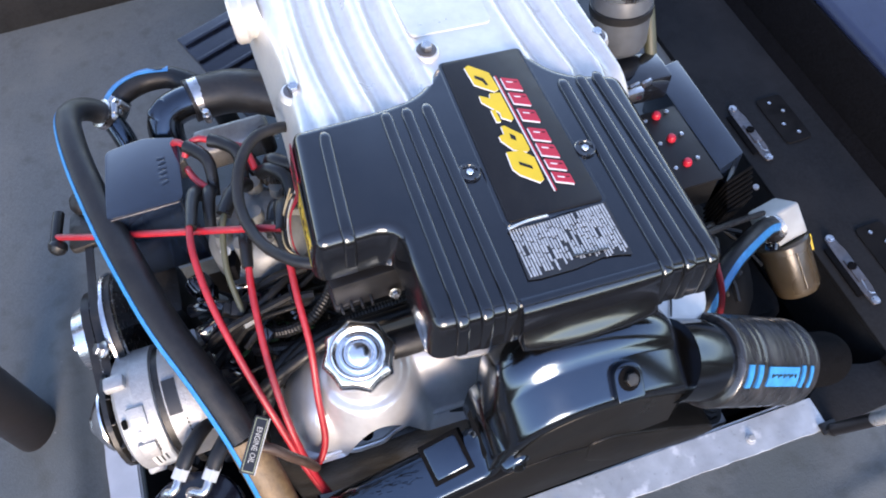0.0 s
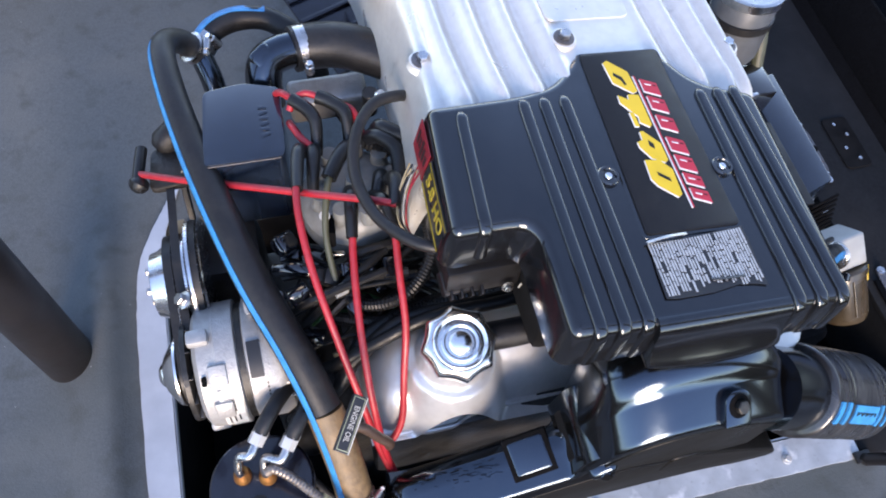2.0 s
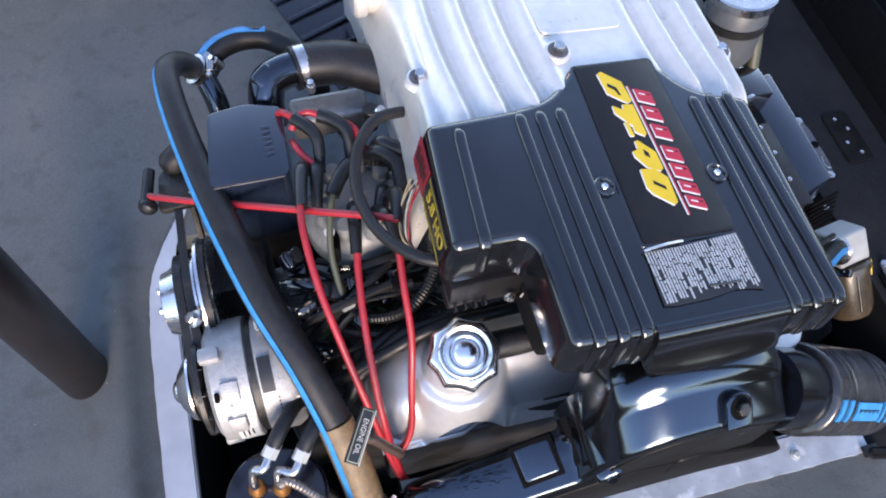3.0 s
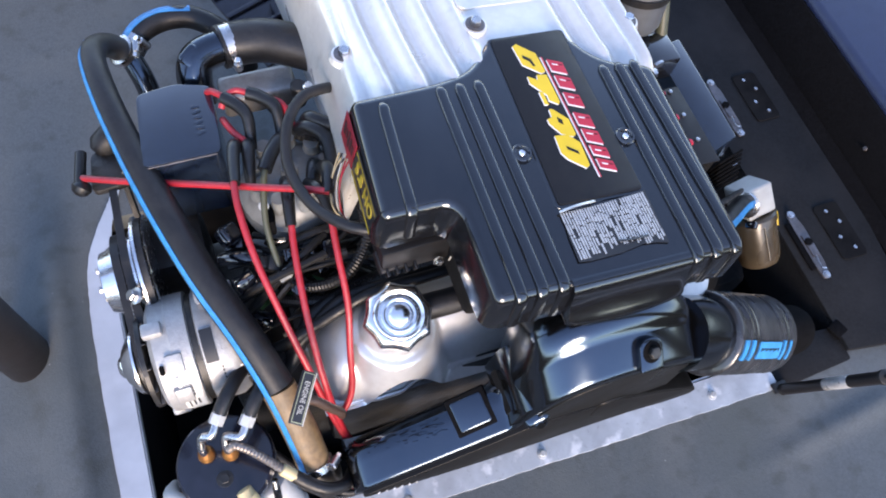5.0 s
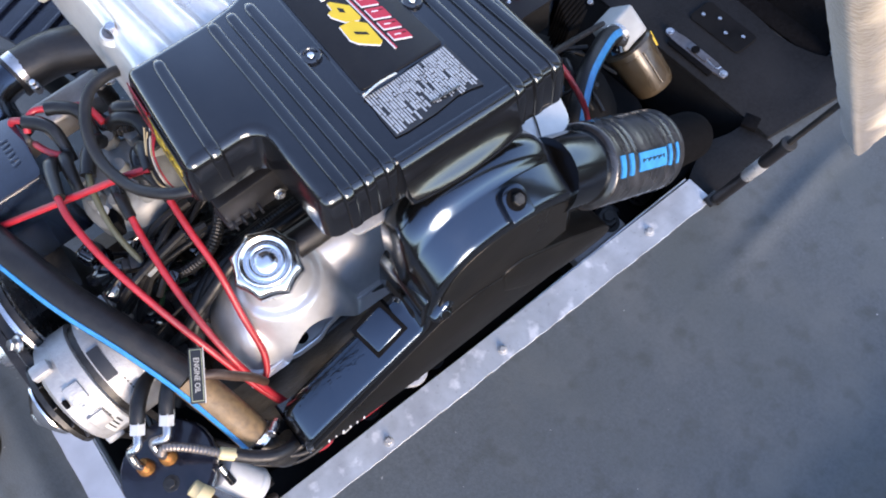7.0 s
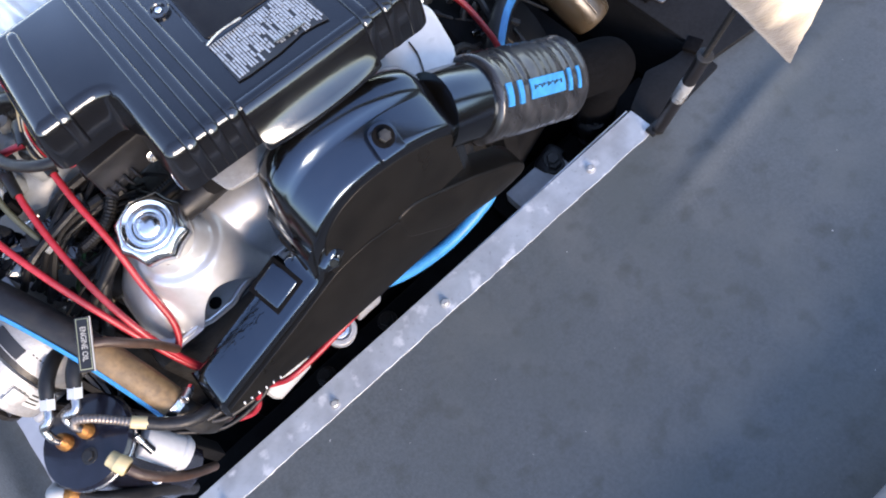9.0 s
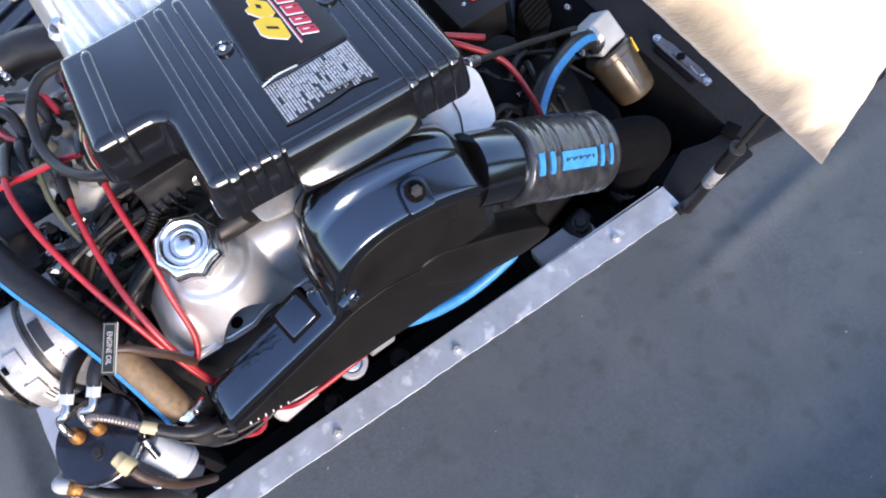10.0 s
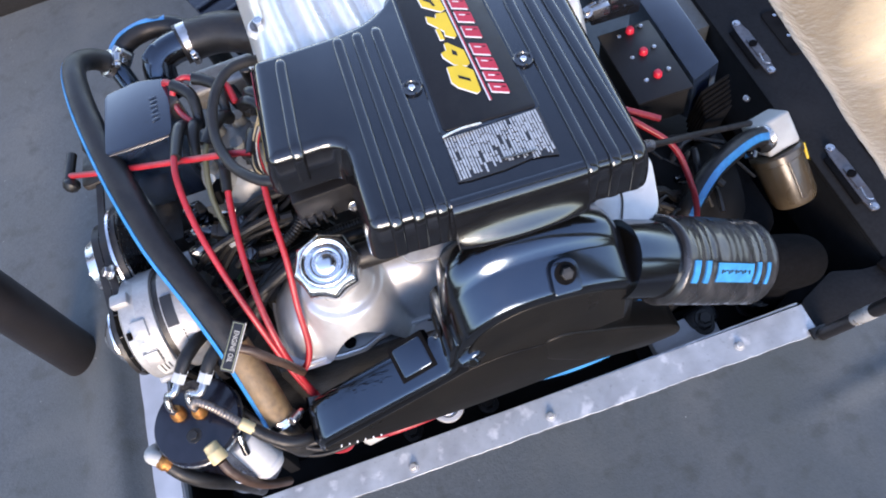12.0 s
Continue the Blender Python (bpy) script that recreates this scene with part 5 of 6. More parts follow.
lead("plug_lead", [(-0.392, 0.545, 0.455), (-0.383, 0.532, 0.486), (-0.374, 0.517, 0.499), (-0.362, 0.502, 0.50)], 0.0046,
     [(-0.366, 0.506, 0.500), (-0.350, 0.488, 0.499), (-0.342, 0.468, 0.494), (-0.347, 0.436, 0.468)])
lead("plug_lead", [(-0.372, 0.495, 0.492), (-0.362, 0.505, 0.502), (-0.346, 0.509, 0.504), (-0.325, 0.497, 0.501)], 0.0046,
     [(-0.334, 0.503, 0.502), (-0.319, 0.493, 0.501), (-0.303, 0.472, 0.498), (-0.305, 0.440, 0.470)])
lead("plug_lead", [(-0.318, 0.500, 0.486), (-0.305, 0.492, 0.492), (-0.292, 0.478, 0.492), (-0.287, 0.452, 0.480)], 0.005)
lead("plug_lead", [(-0.374, 0.490, 0.474), (-0.371, 0.476, 0.482), (-0.363, 0.455, 0.484), (-0.350, 0.436, 0.484)], 0.0046,
     [(-0.350, 0.442, 0.474), (-0.352, 0.428, 0.486), (-0.356, 0.405, 0.486), (-0.362, 0.376, 0.470)])
for p in ([(-0.268, 0.458, 0.470), (-0.262, 0.450, 0.490), (-0.245, 0.433, 0.494), (-0.218, 0.415, 0.494)], [(-0.280, 0.448, 0.474), (-0.266, 0.436, 0.488), (-0.250, 0.412, 0.489), (-0.252, 0.376, 0.47)],
          [(-0.272, 0.400, 0.452), (-0.275, 0.388, 0.47), (-0.281, 0.368, 0.474), (-0.288, 0.35, 0.458)]):
    b = thing("lead_boot", "dark grey rubber boot on the distributor cap", "boot", "distributor boots")
    part("boot", tube(p, 0.0098, 14, 6), BOOT, b)
ol = thing("coil_lead", "faded olive coil lead with black rubber boot", "cable")
part("cable", tube([(-0.337, 0.392, 0.488), (-0.346, 0.368, 0.482), (-0.356, 0.325, 0.455), (-0.354, 0.28, 0.42)], 0.0042, 10), WIRES["olive"], ol)
part("boot", tube([(-0.304, 0.438, 0.468), (-0.311, 0.428, 0.486), (-0.325, 0.409, 0.490), (-0.340, 0.387, 0.486)], 0.0098, 14), BOOT, ol)
lb = thing("coil_terminal", "black rubber terminal hung on the engine's front edge", "terminal")
part("boot", tube([(-0.574, 0.536, 0.408), (-0.577, 0.515, 0.409), (-0.581, 0.490, 0.408), (-0.584, 0.478, 0.402)], 0.0078, 16), BOOT, lb)
part("ball_end", lathe([(0, 0.006), (0.003, 0.011), (0.010, 0.014), (0.018, 0.011), (0.022, 0.005)], (-0.575, 0.490, 0.406), (-0.5, -0.5, -0.3), 20), BOOT, lb)
part("bracket", slab(rounded([(-0.572, 0.478), (-0.515, 0.482), (-0.500, 0.512), (-0.515, 0.548), (-0.566, 0.545)], 0.012, 4), 0.012, pose(0, 0, 0.392), 0.003, 2), DARK_METAL, lb)
part("bulge", lathe([(0, 0.012), (0.01, 0.020), (0.04, 0.020), (0.05, 0.012)], (-0.556, 0.548, 0.388), (0.6, 0.3, 0.3), 20), RUBBER, lb)
part("pale_tab", slab([(-0.528, 0.496), (-0.500, 0.500), (-0.500, 0.520)], 0.003, pose(0, 0, 0.398), 0.0006, 1), CAST, lb, "pale metal tab")

loop = thing("vacuum_hose", "black rubber vacuum hose looped beside the cover", "hose")
part("hose", tube([(-0.175, 0.480, 0.44), (-0.200, 0.472, 0.485), (-0.218, 0.462, 0.522), (-0.242, 0.449, 0.546), (-0.275, 0.435, 0.553), (-0.302, 0.40, 0.545), (-0.312, 0.35, 0.535), (-0.300, 0.295, 0.535), (-0.272, 0.252, 0.543), (-0.245, 0.234, 0.545), (-0.225, 0.232, 0.54)], 0.0072, 14), RUBBER, loop)

# wiring in the valley
rnd = random.Random(3)
loom = thing("wiring_loom", "black corrugated wiring loom across the engine's valley", "wiring")
for pts, r in (([(-0.38, 0.36, 0.30), (-0.36, 0.30, 0.36), (-0.32, 0.255, 0.385), (-0.27, 0.25, 0.405), (-0.23, 0.29, 0.42), (-0.225, 0.34, 0.43)], 0.0085),
               ([(-0.36, 0.27, 0.33), (-0.30, 0.235, 0.37), (-0.24, 0.235, 0.39), (-0.17, 0.235, 0.395), (-0.10, 0.235, 0.39)], 0.009),
               ([(-0.30, 0.52, 0.44), (-0.28, 0.46, 0.45), (-0.25, 0.44, 0.45)], 0.011)):
    part("conduit", tube(pts, r, 10, 10, ribs=0.12), LOOM_BLACK, loom, smooth=30)
for k, pts in enumerate(([(-0.42, 0.22, 0.30), (-0.38, 0.20, 0.34), (-0.32, 0.205, 0.375), (-0.25, 0.215, 0.40), (-0.16, 0.215, 0.405), (-0.05, 0.22, 0.40)],
                         [(-0.43, 0.20, 0.27), (-0.39, 0.185, 0.31), (-0.34, 0.20, 0.36), (-0.28, 0.225, 0.385), (-0.19, 0.225, 0.395), (-0.05, 0.23, 0.39)],
                         [(-0.44, 0.17, 0.25), (-0.41, 0.165, 0.29), (-0.37, 0.18, 0.33), (-0.33, 0.22, 0.36), (-0.27, 0.24, 0.375), (-0.2, 0.245, 0.38)])):
    part("hose", tube(pts, 0.0085 + 0.001 * k, 12), LOOM_BLACK, loom)
for k in range(26):
    a = V((rnd.uniform(-0.42, -0.18), rnd.uniform(0.22, 0.36), rnd.uniform(0.27, 0.36)))
    b = V((rnd.uniform(-0.40, -0.18), rnd.uniform(0.22, 0.38), rnd.uniform(0.27, 0.36)))
    mid = a.lerp(b, 0.5) + V((rnd.uniform(-0.03, 0.03), rnd.uniform(-0.03, 0.03), rnd.uniform(0.01, 0.05)))
    part("wire", tube([a, a.lerp(mid, 0.5) + V((0, 0, 0.015)), mid, b], rnd.choice((0.0018, 0.0024, 0.0034)), 6, 5), rnd.choice((LOOM_BLACK,) * 6 + (WIRES["green"], WIRES["tan"], WIRES["red"])), loom)
for k in range(9):
    part("connector", block((rnd.uniform(0.018, 0.035), rnd.uniform(0.014, 0.022), rnd.uniform(0.014, 0.02)),
                            pose(rnd.uniform(-0.42, -0.2), rnd.uniform(0.24, 0.36), rnd.uniform(0.33, 0.38), rnd.uniform(-40, 40), rnd.uniform(-40, 40), rnd.uniform(0, 180)), 0.002), BOX_BLACK, loom)
part("connector", block((0.034, 0.03, 0.024), pose(-0.408, 0.368, 0.378, 20, 25, 35), 0.009, 3), BOX_BLACK, loom)
part("connector", tube([(-0.425, 0.335, 0.372), (-0.405, 0.325, 0.385), (-0.385, 0.318, 0.385), (-0.366, 0.315, 0.375)], 0.010, 12), BOX_BLACK, loom)
part("connector", block((0.018, 0.014, 0.010), pose(-0.350, 0.269, 0.413, 0, 10, 20), 0.002), WHITE_PLASTIC, loom, "yellowed plug")
for k in range(16):
    a = V((rnd.uniform(-0.43, -0.36), rnd.uniform(0.25, 0.40), rnd.uniform(0.33, 0.40)))
    b = V((rnd.uniform(-0.30, -0.22), rnd.uniform(0.26, 0.33), rnd.uniform(0.36, 0.43)))
    mid = a.lerp(b, rnd.uniform(0.35, 0.65)) + V((0, rnd.uniform(-0.03, 0.02), rnd.uniform(0.0, 0.03)))
    part("cable", tube([a, mid, b], rnd.choice((0.003, 0.004, 0.0055, 0.007)), 8, 7), LOOM_BLACK, loom)
for k in range(10):
    part("connector", block((rnd.uniform(0.016, 0.03), rnd.uniform(0.012, 0.02), rnd.uniform(0.012, 0.02)),
                            pose(rnd.uniform(-0.42, -0.25), rnd.uniform(0.25, 0.34), rnd.uniform(0.38, 0.42), rnd.uniform(-40, 40), rnd.uniform(-40, 40), rnd.uniform(0, 180)), 0.002), rnd.choice((BOX_BLACK, LOOM_BLACK, DARK_METAL)), loom)
wires_ = thing("coloured_wires", "bundle of thin coloured wires curling beside the cover", "wiring")
for k in range(8):
    o_ = 0.003 * (k % 4) - 0.004
    part("wire", tube([(-0.243 - o_, 0.335 + 0.002 * k, 0.545), (-0.262 - o_, 0.315 + o_, 0.535 - o_), (-0.268 - o_, 0.285, 0.515 + o_), (-0.25, 0.258 + o_, 0.508), (-0.23, 0.25, 0.51)], 0.0011, 6, 6),
         (WIRES["red"], WIRES["tan"], WIRES["black"], WIRES["tan"], WIRES["red"], WIRES["pale"], WIRES["black"], WIRES["tan"])[k], wires_)

# ---------------------------------------------------------------- oil dipstick
dip = thing("oil_dipstick", "oil dipstick with a black and gold engraved tag", "dipstick")
ta, tb = V((-0.354, 0.116, 0.454)), V((-0.386, 0.064, 0.441))
tx = (ta - tb).normalized()
tn = V((0.25, -0.38, 0.9))
tn = (tn - tx * tn.dot(tx)).normalized()
ty = tn.cross(tx)
TM = Matrix((tx, ty, tn)).transposed().to_4x4()
TM.translation = (ta + tb) / 2
tagp = part("tag", block((0.064, 0.0165, 0.007), TM, 0.001), LABEL_BLACK, dip, "black tag with gold lettering")
part("gold_face", block((0.060, 0.0135, 0.0006), TM @ pose(0, 0, 0.0036), 0), material("dull_gold", (0.33, 0.33, 0.2), 0.4, metal=0.4), tagp)
part("dark_face", block((0.058, 0.0118, 0.0006), TM @ pose(0, 0, 0.0039), 0), LABEL_BLACK, tagp)
part("tag_words", text_mesh("ENGINE OIL", 0.0088, TM @ pose(0, 0, 0.0044, 0, 0, 180), squash=0.86), WIRES["pale"], tagp)
part("tag_side", block((0.064, 0.0012, 0.0068), TM @ pose(0, -0.0084, 0), 0), WIRES["pale"], tagp)
part("handle", tube([(ta + tb) / 2 - tn * 0.006, (-0.354, 0.086, 0.428), (-0.340, 0.080, 0.404), (-0.328, 0.080, 0.37), (-0.325, 0.095, 0.30)], 0.0060, 12), DARK_BROWN, dip, "brown handle tube")

# ---------------------------------------------------------------- fuel filter canister with fittings
can = thing("fuel_canister", "dark blue fuel canister with rusty fittings and hoses on top", "canister")
FC = V((-0.487, 0.083, 0.0))
part("can", lathe([(0, 0.056), (0.19, 0.058), (0.203, 0.0635), (0.209, 0.064), (0.214, 0.061), (0.2165, 0.045), (0.217, 0.0)], (FC.x, FC.y, 0.085), (0, 0, 1), 44), NAVY, can, smooth=35)
part("rim_seam", lathe([(0.1985, 0.0640), (0.2000, 0.0652), (0.2030, 0.0652), (0.2045, 0.0640)], (FC.x, FC.y, 0.085), (0, 0, 1), 44), STEEL, can, "worn bright rim")
for (x, y), (tx_, ty_, tz_) in (((-0.508, 0.097), (-0.481, 0.121, 0.356)), ((-0.478, 0.090), (-0.446, 0.108, 0.355))):
    part("union", lathe([(0, 0.0112), (0.009, 0.0108), (0.012, 0.0095), (0.016, 0.0080), (0.018, 0.0070)], (x, y, 0.301), (0.1, 0.15, 1), 16), BRASS, can, "rusty brass union")
    part("elbow_tube", tube([(x, y, 0.316), (x, y + 0.003, 0.330), (x + 0.004, y + 0.012, 0.344), (tx_ - 0.010, ty_ - 0.014, tz_ - 0.004), (tx_, ty_, tz_)], 0.0056, 14), STEEL, can, "bright plated tube")
    d_ = V((0.55, 0.70, 0.25)).normalized()
    q_ = V((tx_, ty_, tz_))
    part("nut", lathe([(0, 0.0100), (0.020, 0.0100)], q_ - d_ * 0.004, d_, 6), SILVER, can, "bright zinc nut")
    part("rubber_line", tube([q_ + d_ * 0.01, q_ + d_ * 0.035, (tx_ + 0.045, ty_ + 0.060, tz_ - 0.006), (tx_ + 0.085, ty_ + 0.105, tz_ - 0.045)], 0.0098, 12), RUBBER, can)
bolt(can, (-0.492, 0.060, 0.3015), (0, 0, 1), 0.0075, 0.005, DARK_METAL)
braid = thing("braided_hose", "steel-wrapped flexible hose over the canister", "hose")
part("hose", tube([(-0.474, 0.088, 0.335), (-0.466, 0.087, 0.344), (-0.450, 0.075, 0.344), (-0.432, 0.058, 0.334), (-0.417, 0.043, 0.321)], 0.0062, 12, 14, ribs=0.14), material("braided_steel", (0.20, 0.17, 0.15), 0.4, metal=0.7, vary=0.3, scale=300), braid, smooth=30)
part("end_ferrule", rod((-0.419, 0.045, 0.323), (-0.404, 0.032, 0.311), 0.0082), CREAM_PLASTIC, braid, "yellowed ferrule")
part("rubber_end", tube([(-0.406, 0.034, 0.312), (-0.390, 0.020, 0.300), (-0.368, 0.008, 0.288), (-0.345, 0.010, 0.270), (-0.33, 0.03, 0.24)], 0.0088, 12), RUBBER, braid)
nyl = thing("nylon_plug", "yellowed nylon plug on a browned hose", "plug")
part("plug", lathe([(0, 0.007), (0.002, 0.0105), (0.012, 0.0115), (0.013, 0.0125), (0.027, 0.0125), (0.029, 0.011)], (-0.473, 0.040, 0.303), (0.30, -0.84, -0.42), 10), CREAM_PLASTIC, nyl)
part("tube", tube([(-0.464, 0.014, 0.290), (-0.459, 0.002, 0.277), (-0.448, -0.008, 0.245), (-0.438, -0.004, 0.19), (-0.43, 0.02, 0.10)], 0.0070), DARK_BROWN, nyl)
elb2 = thing("brass_elbow", "corroded pale hose elbow with brass union beside the canister", "pipe fitting")
part("elbow", tube([(-0.560, 0.080, 0.255), (-0.564, 0.070, 0.274), (-0.562, 0.060, 0.284), (-0.551, 0.052, 0.281)], 0.0108, 14), WHITE_PLASTIC, elb2)
part("union", lathe([(0, 0.010), (0.002, 0.0118), (0.012, 0.0118), (0.014, 0.010), (0.020, 0.010)], (-0.553, 0.053, 0.282), (0.62, -0.66, -0.42), 8), BRASS, elb2)
part("hose", tube([(-0.542, 0.041, 0.274), (-0.530, 0.028, 0.258), (-0.512, 0.020, 0.225), (-0.495, 0.028, 0.15), (-0.49, 0.04, 0.05)], 0.0105, 14), RUBBER, elb2)
wc = thing("canister_filter", "pale grey spin-on filter hung beside the canister", "filter")
FA, FD = V((-0.441, 0.048, 0.268)), V((0.026, -0.044, -0.060)).normalized()
part("shell", lathe([(0, 0.0), (0.0, 0.018), (0.004, 0.0230), (0.062, 0.0240), (0.070, 0.0205), (0.072, 0.0)], FA, FD, 36), HULL, wc)
part("end_rim", lathe([(0.056, 0.0242), (0.058, 0.0252), (0.062, 0.0252), (0.064, 0.0236)], FA, FD, 36), HULL, wc)
part("saddle", block((0.02, 0.03, 0.18), pose(-0.440, 0.076, 0.100), 0.004), BILGE, wc, "black bracket holding the filter")
valve_t = thing("tee_valve", "small steel tee valve with black knob", "valve")
part("stem", rod((-0.432, 0.040, 0.296), (-0.433, 0.031, 0.286), 0.0045), STEEL, valve_t)
part("knob", rod((-0.433, 0.032, 0.286), (-0.434, 0.020, 0.270), 0.0055), BOX_BLACK, valve_t)
bolt(valve_t, (-0.460, 0.004, 0.235), (0, -0.4, 1), 0.006, 0.012, STEEL)
for k, pts in enumerate(([(-0.43, 0.085, 0.275), (-0.40, 0.05, 0.26), (-0.37, 0.02, 0.245), (-0.33, 0.012, 0.24), (-0.29, 0.018, 0.24)], [(-0.42, 0.07, 0.27), (-0.39, 0.04, 0.25), (-0.35, 0.008, 0.23), (-0.30, 0.0, 0.225)],
                         [(-0.45, 0.06, 0.26), (-0.41, 0.035, 0.245), (-0.36, 0.01, 0.2), (-0.30, 0.01, 0.19), (-0.26, 0.02, 0.2)])):
    c_ = thing("black_cable", "black cable taped along the manifold's foot", "cable", "black cables")
    part("cable", tube(pts, 0.0055 - 0.001 * k, 10), RUBBER, c_)
rl = thing("red_cable", "red cable sagging below the exhaust manifold", "cable", "red battery cables")
part("cable", tube([(-0.352, 0.03, 0.150), (-0.330, 0.02, 0.150), (-0.312, 0.014, 0.168), (-0.298, 0.012, 0.196), (-0.283, 0.012, 0.208), (-0.257, 0.012, 0.173), (-0.219, 0.012, 0.167), (-0.176, 0.012, 0.171), (-0.115, 0.012, 0.183), (-0.08, 0.02, 0.19)], 0.0046, 10), RED, rl)

# ---------------------------------------------------------------- starter parts low in the well
starter = thing("starter_solenoid", "silver starter solenoid with nut below the manifold", "starter motor")
part("can", lathe([(0, 0.022), (0.004, 0.025), (0.05, 0.025), (0.052, 0.023), (0.052, 0.017), (0.046, 0.016)], (-0.158, 0.046, 0.098), (0.1, -0.35, 0.9), 30), CAST, starter)
bolt(starter, (-0.154, 0.030, 0.142), (0.1, -0.35, 0.9), 0.010, 0.014, STEEL)
part("lug", block((0.05, 0.02, 0.02), pose(-0.10, 0.05, 0.10, 0, 20, 10), 0.004), CAST, starter)
wh = thing("white_bottle", "white plastic casing low under the manifold", "casing")
part("shell", lathe([(0, 0.02), (0.006, 0.026), (0.07, 0.026), (0.08, 0.018)], (-0.30, 0.055, 0.10), (1, 0.05, 0.15), 28), WHITE_PLASTIC, wh)
bl = thing("blue_hose", "bright blue hose curving under the manifold", "hose")
part("hose", tube([(-0.10, 0.075, 0.14), (-0.06, 0.055, 0.112), (0.0, 0.050, 0.078), (0.07, 0.050, 0.062), (0.135, 0.050, 0.075), (0.175, 0.052, 0.10), (0.19, 0.07, 0.16)], 0.0105, 14), BLUE, bl)
tray = thing("battery_tray", "black metal tray and brackets in the well", "tray")
part("plate", box(0.20, 0.36, 0.06, 0.13, -0.10, -0.09, 0.003), BILGE, tray)
part("lug", block((0.06, 0.04, 0.05), pose(0.33, 0.095, -0.075, 0, 0, 12), 0.012, 3), RUBBER, tray)
bolt(tray, (0.33, 0.085, -0.05), (0, -0.2, 1), 0.012, 0.012, DARK_METAL)
part("lug", block((0.05, 0.04, 0.05), pose(0.44, 0.095, -0.075, 0, 0, 12), 0.012, 3), RUBBER, tray)
bolt(tray, (0.44, 0.085, -0.05), (0, -0.2, 1), 0.012, 0.012, DARK_METAL)

# ---------------------------------------------------------------- aft end of the engine: breaker panel, relays, separator
panel = thing("breaker_panel", "black breaker panel with three red reset buttons", "breaker panel")
pm = pose(0.322, 0.376, 0.342, 0, 3, 0)
part("plate", block((0.090, 0.155, 0.004), pm, 0.001), PLATE_BLACK, panel)
part("case", block((0.084, 0.148, 0.06), pm @ pose(0, 0, -0.034), 0.003), BILGE, panel)
for k, y in enumerate((0.340, 0.391, 0.441)):
    part("reset_button", lathe([(0, 0.007), (0.006, 0.0068), (0.009, 0.005), (0.010, 0.0)], (0.328, y, 0.3435), (0, 0, 1), 18), RED_PAINT, panel, "red push button")
    for dx in (-0.020, 0.020):
        part("screw", lathe([(0, 0.0038), (0.002, 0.0035), (0.0028, 0.002)], (0.328 + dx, y + 0.004 * (1 if dx > 0 else -0.6), 0.3435), (0, 0, 1), 12), STEEL, panel)
relay = thing("electrical_box", "dull black electrical box with a sloping ribbed end", "electrical box")
part("case", slab([(0.388, 0.331), (0.440, 0.348), (0.442, 0.57), (0.386, 0.56)], 0.10, pose(0, 0, 0.312), 0.003, 2), BOX_SKY_TINT, relay)
for k in range(7):
    part("end_rib", block((0.056, 0.004, 0.10), pose(0.418, 0.330 - 0.004 * k, 0.250 - 0.008 * k, 12, 0, 15), 0.001), MATTE_BLACK, relay)
relay2 = thing("relay_block", "small black relay block with bracket", "relay")
part("body", block((0.085, 0.06, 0.05), pose(0.318, 0.50, 0.375, 0, 4, 0), 0.004), BOX_BLACK, relay2)
part("bracket", block((0.05, 0.012, 0.02), pose(0.262, 0.435, 0.42, 0, 0, 0), 0.002), STEEL, relay2)
bolt(relay2, (0.245, 0.42, 0.44), (-0.2, -0.3, 1), 0.006, 0.012, STEEL)
for k in range(3):
    part("terminal", block((0.018, 0.006, 0.012), pose(0.27 + 0.02 * k, 0.462, 0.405, 0, 0, 10), 0.0015), STEEL, relay2)
throttle = thing("flame_arrestor", "grey metal flame arrestor canister with black bands", "air filter")
to, td = V((0.305, 0.555, 0.40)), V((0.02, 0.12, 1.0)).normalized()
part("canister", lathe([(0, 0.030), (0.01, 0.042), (0.020, 0.046), (0.115, 0.046), (0.118, 0.044)], to, td, 36), CAN_GREY, throttle)
part("band", lathe([(0.070, 0.046), (0.071, 0.0485), (0.083, 0.0485), (0.084, 0.046)], to, td, 36), RUBBER, throttle, "black rubber band")
part("rim_clamp", lathe([(0.110, 0.046), (0.111, 0.0495), (0.124, 0.0495), (0.125, 0.045), (0.122, 0.043)], to, td, 36), STEEL, throttle, "steel rim clamp")
# black disc closes the mouth in place of the shaded inside
part("black_inside", lathe([(0.117, 0.0), (0.1185, 0.0435)], to, td, 36), RUBBER, throttle)
oh = thing("olive_hose", "olive green hose beside the canister", "hose")
part("hose", tube([(0.352, 0.52, 0.38), (0.358, 0.555, 0.43), (0.362, 0.60, 0.48), (0.362, 0.68, 0.53)], 0.010, 12), WIRES["olive"], oh)

sep = thing("fuel_separator", "white-capped filter with cloudy brown bowl on a bracket", "filter")
sd = V((0.17, -0.68, -0.71)).normalized()
part("head", block((0.064, 0.066, 0.062), Matrix.Translation((0.556, 0.318, 0.098)) @ sd.to_track_quat("Z", "Y").to_matrix().to_4x4() @ pose(0, 0, 0, 0, 0, 8), 0.006, 3), WHITE_PLASTIC, sep, "off-white plastic head")
so = V((0.558, 0.296, 0.074))
part("collar", lathe([(0, 0.044), (0.004, 0.048), (0.016, 0.048), (0.018, 0.044)], so, sd, 34), BOWL, sep)
part("bowl", lathe([(0.016, 0.042), (0.018, 0.045), (0.095, 0.042), (0.107, 0.038), (0.112, 0.027), (0.114, 0.0)], so, sd, 34), BOWL, sep, "brown cloudy bowl")
part("moulding_rib", rod(so + sd * 0.02 + V((-0.006, -0.030, 0.034)), so + sd * 0.095 + V((-0.006, -0.028, 0.032)), 0.0022), BOWL, sep)
